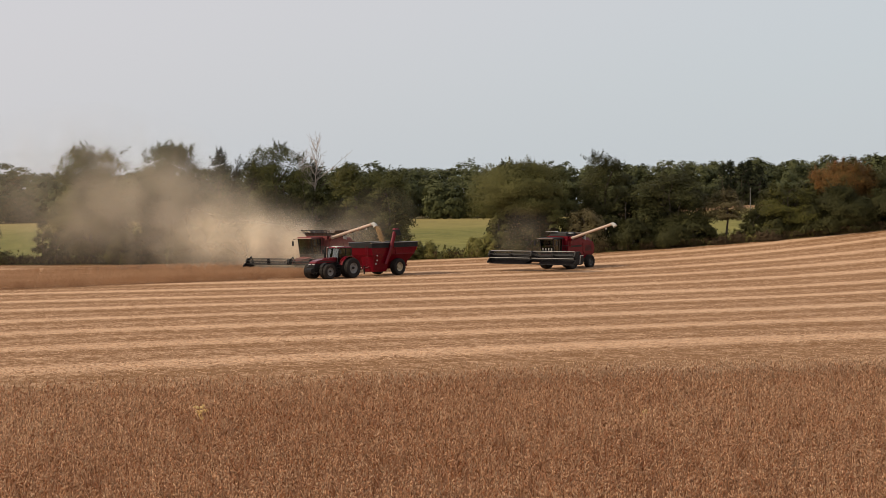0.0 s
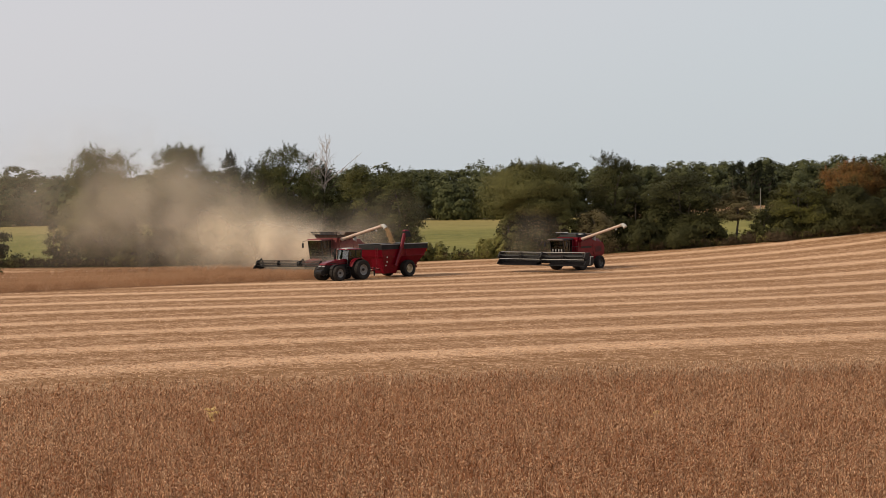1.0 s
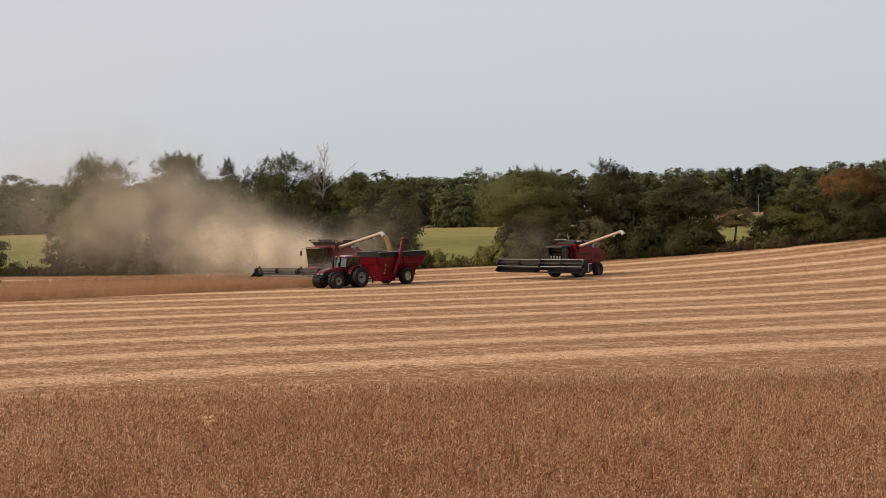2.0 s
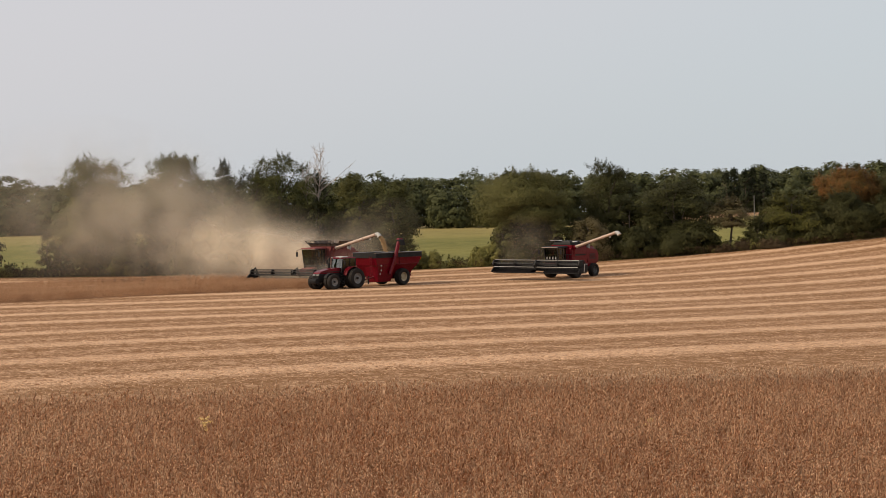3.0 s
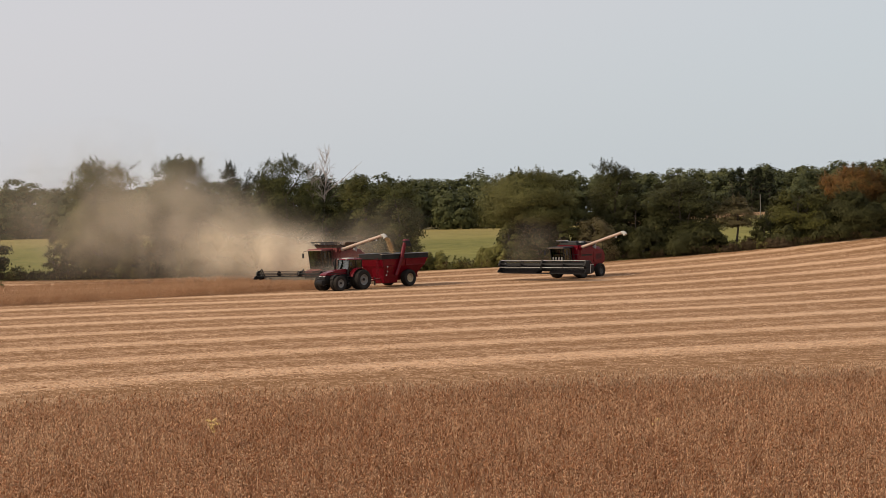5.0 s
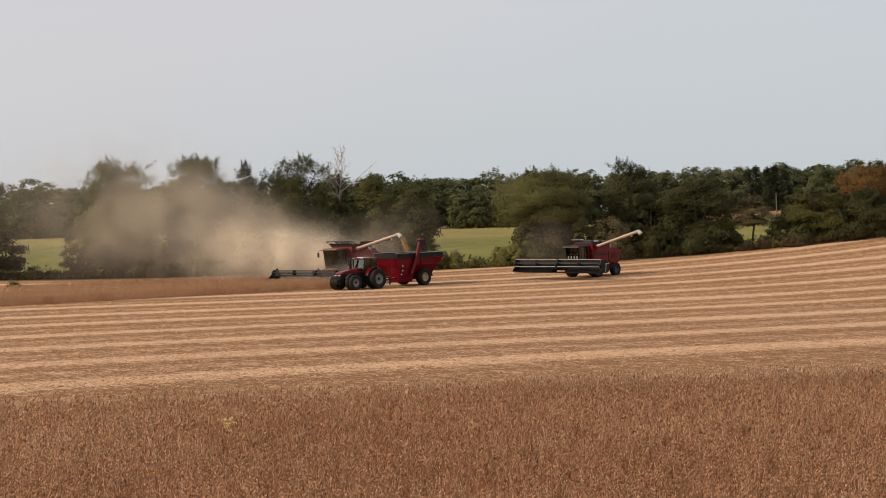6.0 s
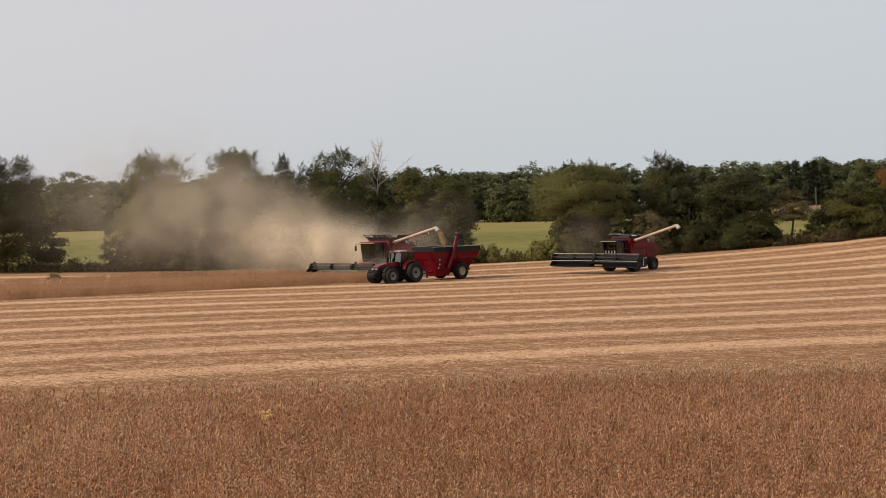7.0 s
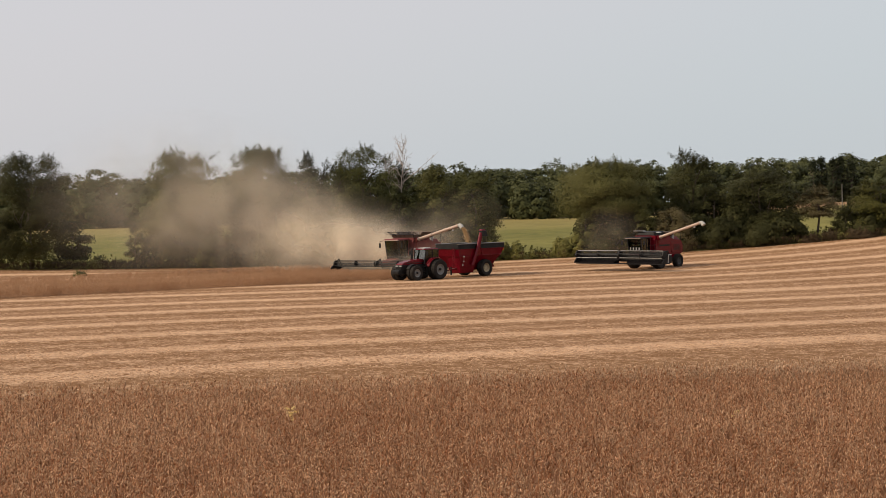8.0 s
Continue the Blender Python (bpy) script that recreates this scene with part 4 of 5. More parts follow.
def spun(bm, outline, sides=28):
    """An outline of (x, radius) turned round the x axis."""
    rings = []
    for k in range(sides):
        a = 2 * math.pi * k / sides
        rings.append([bm.verts.new((x, r * math.cos(a), r * math.sin(a))) for x, r in outline])
    for k in range(sides):
        a, b = rings[k], rings[(k + 1) % sides]
        for i in range(len(outline) - 1):
            bm.faces.new((a[i], a[i + 1], b[i + 1], b[i]))


def part(name, bm, mat, parent, label="", bevel=0.0, soft=False):
    if bevel:
        bmesh.ops.bevel(bm, geom=bm.edges[:], offset=bevel, segments=2, affect="EDGES", profile=0.6)
    bmesh.ops.recalc_face_normals(bm, faces=bm.faces)
    if soft:
        for f in bm.faces:
            f.smooth = True
        for e in bm.edges:
            if len(e.link_faces) == 2 and e.calc_face_angle(0) > 0.6:
                e.smooth = False
    me = bpy.data.meshes.new(name)
    bm.to_mesh(me)
    bm.free()
    me.materials.append(mat)
    ob = new(name, me)
    ob.parent = parent
    if label:
        tagged(ob, label)
    return ob


def one(name, shape, args, mat, parent, label="", bevel=0.0, soft=False):
    """A part made of a single shape."""
    bm = bmesh.new()
    shape(bm, *args)
    return part(name, bm, mat, parent, label, bevel, soft)


def wheel(parent, x, y, r, w, rim_mat, dish=1, lugs=20):
    """A lugged tyre with a dished rim; dish: +1 when the outside faces +x."""
    bm = bmesh.new()
    h, ri = w / 2, r * 0.53
    spun(bm, [(-h * 0.78, ri), (-h, r * 0.74), (-h * 0.98, r * 0.88), (-h * 0.80, r * 0.955), (0, r * 0.965), (h * 0.80, r * 0.955),
              (h * 0.98, r * 0.88), (h, r * 0.74), (h * 0.78, ri)], 32)
    for k in range(lugs * 2):
        a = math.pi * k / lugs
        s = 1 if k % 2 else -1
        vs = []
        for xx, da, rr in ((0.02, 0.0, 0.95), (0.02, 0.07, 0.95), (0.96, 0.20, 0.90), (0.96, 0.13, 0.90)):
            for lift in (0.0, 0.055):
                q = (rr + lift) * r
                vs.append(bm.verts.new((s * xx * h, q * math.cos(a + da), q * math.sin(a + da))))
        for f in ((1, 3, 5, 7), (0, 2, 3, 1), (2, 4, 5, 3), (4, 6, 7, 5), (6, 0, 1, 7)):
            bm.faces.new([vs[i] for i in f])
    tyre = part("wheel", bm, RUBBER, parent)
    tyre.location = (x, y, r - 0.02)
    bm = bmesh.new()
    d = dish
    spun(bm, [(-d * h * 0.72, ri * 0.99), (d * h * 0.70, ri * 1.02), (d * h * 0.74, ri * 0.97), (d * h * 0.55, ri * 0.90), (d * h * 0.12, ri * 0.80),
              (d * h * 0.08, ri * 0.42), (d * h * 0.34, ri * 0.38), (d * h * 0.40, ri * 0.20), (d * h * 0.40, 0.001)], 24)
    for k in range(8):
        a = 2 * math.pi * k / 8
        c = (ri * 0.60 * math.cos(a), ri * 0.60 * math.sin(a))
        rod(bm, [(d * h * 0.05, *c), (d * h * 0.22, *c)], 0.03, 6)
    part("rim", bm, rim_mat, tyre, soft=True)
    return tyre


def pane(name, corners, parent, thick=0.025, mat=None):
    """A glass pane given by its four corners."""
    bm = bmesh.new()
    c = [Vector(p) for p in corners]
    nrm = (c[1] - c[0]).cross(c[3] - c[0]).normalized() * thick
    vs = [bm.verts.new(p) for p in c] + [bm.verts.new(p + nrm) for p in c]
    for f in ((3, 2, 1, 0), (4, 5, 6, 7), (0, 1, 5, 4), (1, 2, 6, 5), (2, 3, 7, 6), (3, 0, 4, 7)):
        bm.faces.new([vs[i] for i in f])
    ob = part(name, bm, mat or CAB_GLASS, parent)
    ob.visible_shadow = False
    return ob


def seat_in(parent, y, z):
    bm = bmesh.new()
    box(bm, -0.27, 0.27, y - 0.25, y + 0.25, z, z + 0.14)
    box(bm, -0.26, 0.26, y - 0.34, y - 0.20, z + 0.1, z + 0.75)
    box(bm, -0.12, 0.12, y - 0.12, y + 0.12, z - 0.35, z)
    return part("seat", bm, BLACK, parent, bevel=0.03)


def standing(name, at, turn):
    root = new(name)
    root.matrix_world = pose(at[0], at[1], float(height(*at)), 0, 0, 180 - turn)
    return root


# ---- combine harvester ----
COMBINE_SIZE = (1.04, 1.06, 1.15)


def build_header(combine, lift, dusty):
    sheet = DUSTY_SHEET if dusty else CANVAS
    back = 0.58 if dusty else 1.02
    bm = bmesh.new()
    box(bm, -6.05, 6.05, 3.93, 3.98, 0.30, back)
    box(bm, -6.05, 6.05, 3.98, 5.30, 0.10, 0.14)
    for x in (-4.6, -3.05, -1.5, 1.5, 3.05, 4.6):
        box(bm, x - 0.05, x + 0.05, 3.80, 3.93, 0.25, back + 0.02)
    header = part("header", bm, sheet, combine, "long draper header with a finger reel")
    header.location.z = lift
    one("top_beam", rod, ([(-6.1, 3.90, back + 0.05), (6.1, 3.90, back + 0.05)], 0.07, 10), BLACK, header, soft=True)
    for s in (-1, 1):
        x0, x1 = sorted((s * 0.9, s * 6.0))
        bm = bmesh.new()
        belt = 0.34 if dusty else 0.62
        hexa(bm, (x0, x1, 4.0, 5.25, 0.16), (x0, x1, 4.0, 4.02, belt))
        for k in range(11):
            x = s * (1.1 + 0.46 * k)
            hexa(bm, (x - 0.02, x + 0.02, 4.0, 5.27, 0.17), (x - 0.02, x + 0.02, 4.0, 4.05, belt + 0.04))
        part("draper_belt", bm, DUSTY_SHEET if dusty else CANVAS, header, "canvas belt with cross slats")
        bm = bmesh.new()
        shield = [(3.85, 0.20), (3.85, back + 0.1), (4.5, back + 0.12), (5.25, 0.75), (6.1, 0.16), (5.9, 0.08), (4.2, 0.10)]
        if not dusty:
            shield = [(3.85, 0.24), (3.85, back + 0.06), (4.45, back + 0.06), (5.15, 0.72), (5.62, 0.26), (5.5, 0.16), (4.2, 0.16)]
        prism(bm, shield, s * 6.08, s * 6.20)
        part("end_divider", bm, BLACK, header, "black end shield", 0.02)
        one("divider_edge", rod, ([(s * 6.22, 3.95, back + 0.12), (s * 6.22, 4.5, back + 0.13), (s * 6.22, 4.6, 0.25)], 0.035, 6), GREY if dusty else WHITE, header, "pale edge tube of the shield")
    bm = bmesh.new()
    box(bm, -6.05, 6.05, 5.27, 5.36, 0.07, 0.15)
    for k in range(80):
        x = -6.0 + 12.0 * k / 79
        hexa(bm, (x - 0.03, x + 0.03, 5.36, 5.46, 0.08), (x - 0.012, x + 0.012, 5.36, 5.44, 0.11))
    part("cutter_bar", bm, DARK_STEEL, header)
    cy, cz, R = (5.0, 0.90, 0.31) if dusty else (5.0, 1.10, 0.48)
    for s in (-1, 1):
        a0, a1 = (-5.95, -0.14) if s < 0 else (0.14, 5.95)
        one("reel_tube", rod, ([(a0, cy, cz), (a1, cy, cz)], 0.05 if dusty else 0.08, 10), DARK_STEEL, header, soft=True)
        for k in range(6):
            a = k * math.pi / 3 + 0.35
            y, z = cy + R * math.cos(a), cz + R * math.sin(a)
            bm = bmesh.new()
            rod(bm, [(a0, y, z), (a1, y, z)], 0.030 if dusty else 0.032, 6)
            for q in range(0 if dusty or k in (1, 5) else 30):
                x = a0 + (a1 - a0) * (q + 0.5) / 30
                hexa(bm, (x - 0.006, x + 0.006, y + 0.05, y + 0.062, z - (0.10 if dusty else 0.20)), (x - 0.01, x + 0.01, y - 0.01, y + 0.01, z - 0.02))
            part("reel_bat", bm, WORN_STEEL if k in (1, 5) and not dusty else DARK_STEEL, header, "grey steel reel bat" if k in (1, 5) and not dusty else "")
    for x in (-5.95, -2.98, -0.12, 0.12, 2.98, 5.95):
        bm = bmesh.new()
        for k in range(6):
            a, b = k * math.pi / 3 + 0.35, (k + 1) * math.pi / 3 + 0.35
            p, q = (cy + R * math.cos(a), cz + R * math.sin(a)), (cy + R * math.cos(b), cz + R * math.sin(b))
            rod(bm, [(x, cy, cz), (x, *p)], 0.045, 5)
            rod(bm, [(x, *p), (x, *q)], 0.035, 5)
        spun_at = len(bm.verts)
        spun(bm, [(-0.05, 0.001), (-0.05, 0.24), (0.05, 0.24), (0.05, 0.001)], 12)
        bm.verts.ensure_lookup_table()
        bmesh.ops.translate(bm, vec=(x, cy, cz), verts=bm.verts[spun_at:])
        part("reel_spider", bm, BLACK, header)
    for x in (-6.02, 0.0, 6.02):
        bm = bmesh.new()
        rod(bm, [(x, 3.9, back), (x, 4.4, cz + 0.45), (x, cy + 0.1, cz)], 0.075, 6)
        rod(bm, [(x, 4.0, back * 0.7), (x, 4.6, cz + 0.3)], 0.045, 6)
        # drive case and lift cylinder beside the reel's end
        q = 0.6 if dusty else 1.0
        prism(bm, [(cy + q * a, cz + q * b) for a, b in ((-0.55, 0.10), (-0.30, 0.50), (0.25, 0.42), (0.50, -0.05), (0.20, -0.34), (-0.35, -0.28))], x - 0.10, x + 0.10)
        part("reel_arm", bm, BLACK, header)
    return header


def build_combine(at, turn, paint, tank_open, lift, size, label):
    c = standing("combine_harvester", at, turn)
    bm = bmesh.new()
    prism(bm, [(-5.25, 1.75), (-5.3, 2.55), (-4.95, 3.15), (-3.0, 3.42), (0.30, 3.42), (0.30, 1.75), (-0.4, 1.30), (-2.8, 1.18), (-4.4, 1.35)], -1.42, 1.42)
    part("body", bm, paint, c, bevel=0.05)
    for s in (-1, 1):
        for y0, y1, z0, z1 in ((-2.75, 0.18, 1.62, 3.28), (-4.95, -2.82, 1.72, 3.00)):
            bm = bmesh.new()
            x0, x1 = sorted((s * 1.44, s * 1.50))
            prism(bm, [(y0, z0 + 0.12), (y0 + 0.1, z0), (y1 - 0.25, z0), (y1, z0 + 0.3), (y1, z1), (y0 + 0.2, z1 - 0.06), (y0, z1 - 0.25)], x0, x1)
            part("side_panel", bm, paint, c, bevel=0.018)
        bm = bmesh.new()
        x0, x1 = sorted((s * 1.505, s * 1.512))
        box(bm, x0, x1, -2.5, -0.4, 2.55, 2.72)
        part("side_stripe", bm, BLACK, c)
        bm = bmesh.new()
        for k in range(7):
            z = 2.05 + k * 0.1
            box(bm, x0, x1, -4.5, -3.3, z, z + 0.05)
        part("louvre", bm, BLACK, c)
    bm = bmesh.new()
    box(bm, -0.75, 0.75, -4.3, 0.9, 0.85, 1.32)
    rod(bm, [(-1.75, 0, 0.98), (1.75, 0, 0.98)], 0.19, 10)
    rod(bm, [(-1.6, -3.9, 0.78), (1.6, -3.9, 0.78)], 0.12, 8)
    part("chassis", bm, BLACK, c)
    for s in (-1, 1):
        wheel(c, s * 1.72, 0, 1.0, 0.85, DARK_RIM, s)
        wheel(c, s * 1.62, -3.9, 0.80, 0.60, DARK_RIM, s, 16)
    # grain tank and its flared top
    bm = bmesh.new()
    for x0, x1, y0, y1 in ((-1.45, -1.39, -2.7, 0.2), (1.39, 1.45, -2.7, 0.2), (-1.39, 1.39, -2.7, -2.64), (-1.39, 1.39, 0.14, 0.2)):
        box(bm, x0, x1, y0, y1, 3.40, 3.80)
    part("grain_tank", bm, paint, c)
    if tank_open:
        z0, z1 = 3.80, 4.36
        # folding front flap: an open frame over a low board
        front = [Vector((-1.45, 0.2, z0)), Vector((1.45, 0.2, z0)), Vector((1.85, 0.72, z1)), Vector((-1.85, 0.72, z1))]
        bm = bmesh.new()
        for q in range(6):
            rod(bm, [front[0].lerp(front[1], q / 5), front[3].lerp(front[2], q / 5)], 0.025, 5)
        for q in (0.55, 1.0):
            rod(bm, [front[0].lerp(front[3], q), front[1].lerp(front[2], q)], 0.035, 5)
        for f, s in ((front[2], 1), (front[3], -1)):
            rod(bm, [f, (s * 1.50, -0.9, z0 + 0.1)], 0.03, 5)
        part("tank_flap", bm, BLACK, c, "open frame flap at the tank front")
        one("tank_front", hexa, ((-1.47, 1.47, -1.0, 0.22, 3.78), (-1.56, 1.56, -1.0, 0.42, 4.08)), BROWN_TARP, c, "dark red-brown board of the tank front", 0.02)
        for x, y in ((-1.2, -1.1), (-0.9, -1.2), (1.2, -1.1)):
            one("tank_post", rod, ([(x, y, 3.8), (x * 1.1, y + 0.15, 4.34)], 0.03, 5), GREY, c)
        for s in (-1, 1):
            ob = pane("tank_extension", [(s * 1.45, -0.95, z0), (s * 1.45, -3.1, z0), (s * 1.85, -3.4, z1 - 0.04), (s * 1.85, -0.8, z1 - 0.04)], c, 0.03, BROWN_TARP)
            ob.visible_shadow = True
        ob = pane("tank_extension", [(1.45, -3.1, z0), (-1.45, -3.1, z0), (-1.85, -3.4, z1 - 0.04), (1.85, -3.4, z1 - 0.04)], c, 0.03, BROWN_TARP)
        ob.visible_shadow = True
    else:
        one("tank_cover", hexa, ((-1.25, 1.25, -2.0, 0.12, 3.78), (-1.10, 1.10, -1.85, 0.02, 4.27)), BLACK, c, "closed black tank cover", 0.10)
        one("tank_extension", hexa, ((-1.35, 1.35, -3.15, -2.05, 3.62), (-1.55, 1.55, -3.35, -1.95, 4.18)), BROWN_TARP, c, "dusty brown rear tank extension", 0.03)
        one("tank_flap", hexa, ((0.15, 1.50, -0.30, 0.28, 4.29), (0.25, 1.62, -0.24, 0.34, 4.36)), WHITE, c, "pale tank flap folded flat", 0.015)
        one("tank_flap", hexa, ((-1.50, -0.55, -0.95, -0.40, 4.12), (-1.45, -0.60, -0.92, -0.42, 4.20)), WHITE, c, "pale tank flap folded flat", 0.015)
    bm = bmesh.new()
    hexa(bm, (-1.35, 1.35, -2.55, 0.1, 3.45), (-0.5, 0.5, -1.6, -0.8, 3.72))
    part("grain_heap", bm, GRAIN, c, "heap of tan soybeans in the tank", 0.06)
    # engine deck behind
    bm = bmesh.new()
    hexa(bm, (-1.2, 1.2, -4.9, -2.9, 3.2), (-1.05, 1.05, -4.6, -3.0, 3.55))
    part("engine_hood", bm, paint, c, bevel=0.05)
    bm = bmesh.new()
    rod(bm, [(-1.25, -3.4, 3.3), (-1.25, -3.4, 3.95)], 0.19, 12)
    rod(bm, [(-1.25, -3.4, 3.95), (-1.25, -3.4, 4.10)], 0.26, 12)
    part("air_intake", bm, GREY, c, soft=True)
    one("exhaust_pipe", rod, ([(0.9, -3.3, 3.6), (0.9, -3.3, 4.05), (0.9, -3.45, 4.2)], 0.08, 10), BLACK, c, soft=True)
    bm = bmesh.new()
    for x in (-1.3, 1.3):
        rod(bm, [(x, -5.0, 3.2), (x, -5.0, 4.0), (x, -3.0, 4.15)], 0.025, 5)
    rod(bm, [(-1.3, -5.0, 4.0), (1.3, -5.0, 4.0)], 0.025, 5)
    part("hand_rail", bm, BLACK, c)
    # cab
    bm = bmesh.new()
    hexa(bm, (-0.95, 0.95, 0.40, 1.85, 1.55), (-0.98, 0.98, 0.40, 2.10, 1.90))
    box(bm, -0.95, 0.95, 0.36, 0.46, 1.90, 3.52)
    cab = part("cab", bm, BLACK, c, "glazed operator cab with a red roof", 0.02)
    bm = bmesh.new()
    hexa(bm, (-1.06, 1.06, 0.30, 2.56, 3.54), (-0.96, 0.96, 0.36, 2.36, 3.70))
    part("roof", bm, paint if tank_open else BLACK, cab, bevel=0.05)
    one("roof_edge", box, (-1.09, 1.09, 2.42, 2.61, 3.54, 3.59), AUGER_TAN, cab, "pale visor under the roof", 0.015)
    for x, y, yt in ((-0.93, 2.02, 2.34), (0.93, 2.02, 2.34), (-0.95, 0.5, 0.5), (0.95, 0.5, 0.5), (-0.95, 1.2, 1.2), (0.95, 1.2, 1.2)):
        one("pillar", rod, ([(x, y, 1.88), (x, yt, 3.54)], 0.055, 6), paint if y < 1 else BLACK, cab)
    pane("windscreen", [(-0.90, 2.04, 1.92), (0.90, 2.04, 1.92), (0.90, 2.34, 3.52), (-0.90, 2.34, 3.52)], cab, 0.025, DUSTY_GLASS if tank_open else DARK_GLASS)
    for s in (-1, 1):
        pane("side_window", [(s * 0.94, 0.55, 1.92), (s * 0.94, 1.98, 1.92), (s * 0.94, 2.28, 3.52), (s * 0.94, 0.55, 3.52)], cab, 0.025, DARK_GLASS)
        bm = bmesh.new()
        rod(bm, [(s * 1.0, 2.3, 3.55), (s * 1.55, 2.5, 3.45), (s * 1.55, 2.5, 3.25)], 0.025, 5)
        box(bm, s * 1.55 - 0.12, s * 1.55 + 0.12, 2.46, 2.52, 2.80, 3.28)
        part("mirror", bm, BLACK, cab)
    if not tank_open:
        # pale blocks added in place of white reflections low in the glass
        for x in (-0.62, -0.22, 0.20, 0.60):
            one("lamp_and_glint", box, (x - 0.07, x + 0.07, 2.16, 2.24, 2.22, 2.50), DIM_LAMP_GLINT, cab, "pale block standing in for a reflection low in the windscreen", 0.015)
    seat_in(cab, 1.05, 2.25)
    bm = bmesh.new()
    rod(bm, [(0, 1.75, 1.95), (0, 1.62, 2.6)], 0.05, 6)
    box(bm, -0.22, 0.22, 1.50, 1.62, 2.58, 2.63)
    box(bm, 0.45, 0.75, 0.9, 1.6, 1.9, 2.5)
    part("steering_column", bm, BLACK, cab)
    # ladder and platform on the unloading side
    bm = bmesh.new()
    box(bm, -1.75, -0.98, 0.45, 1.85, 1.78, 1.84)
    for y in (0.75, 1.25):
        rod(bm, [(-1.80, y, 0.55), (-1.72, y, 1.80), (-1.72, y, 2.75)], 0.025, 5)
    for k in range(5):
        box(bm, -1.90, -1.66, 0.75, 1.25, 0.58 + 0.25 * k, 0.62 + 0.25 * k)
    rod(bm, [(-1.72, 0.5, 2.75), (-1.72, 1.85, 2.75), (-1.72, 1.85, 1.82)], 0.025, 5)
    part("ladder", bm, BLACK, c)
    bm = bmesh.new()
    prism(bm, [(0.9, 1.05), (0.9, 1.75), (1.4, 1.78), (3.92, 1.05 + lift), (3.92, 0.40 + lift), (3.5, 0.40 + lift)], -0.72, 0.72)
    part("feeder_house", bm, paint, c, bevel=0.03)
    # unloading auger swung out
    bm = bmesh.new()
    rod(bm, [(-1.35, -0.25, 2.6), (-1.35, -0.25, 3.25), (-1.50, -0.25, 3.50), (-1.75, -0.25, 3.60)], 0.26, 12)
    part("auger_elbow", bm, paint, c, soft=True)
    bm = bmesh.new()
    end = Vector((-7.45, -0.25, 4.95)) if tank_open else Vector((-7.25, -0.25, 5.20))
    rod(bm, [(-1.70, -0.25, 3.58), end], 0.155, 14)
    for t in (0.03, 0.35, 0.68, 0.97):
        p = Vector((-1.70, -0.25, 3.58)).lerp(end, t)
        rod(bm, [p, p + Vector((-0.07, 0, 0.02))], 0.20, 14)
    tube_ob = part("unloading_auger", bm, AUGER_TAN, c, "long tan unloading auger swung out and raised", soft=True)
    lamp_at = Vector((-1.70, -0.25, 3.58)).lerp(end, 0.86)
    one("auger_lamp", box, (lamp_at.x - 0.09, lamp_at.x + 0.09, -0.31, -0.19, lamp_at.z - 0.36, lamp_at.z - 0.16), DIM_LAMP_GLINT, tube_ob, "small lamp under the tube", 0.012)
    one("hydraulic_hose", rod, ([Vector((-1.9, -0.36, 3.44)).lerp(end + Vector((0.3, -0.1, -0.16)), q) + Vector((0, 0, -0.10 * math.sin(9 * q))) for q in (0.0, 0.2, 0.4, 0.6, 0.8, 0.95)], 0.03, 6), BLACK, tube_ob)
    bm = bmesh.new()
    rod(bm, [end + Vector(q) for q in ((0.05, 0, -0.01), (-0.15, 0, 0.02), (-0.31, 0, -0.06), (-0.45, 0, -0.26))], 0.17, 12, 0.25)
    part("spout", bm, WORN_STEEL, tube_ob, "pale grey rubber spout", soft=True)
    build_header(c, lift, tank_open)
    c.scale = size
    return tagged(c, label, "combine", "combine harvesters")


build_combine(COMBINE_AT, COMBINE_TURN, DUSTY_RED, True, 0.40, COMBINE_SIZE, "dusty red combine unloading grain while cutting soybeans")
build_combine(SECOND_AT, SECOND_TURN, RED, False, 0.66, (1, 1, 1), "red combine with raised black header on bare stubble")


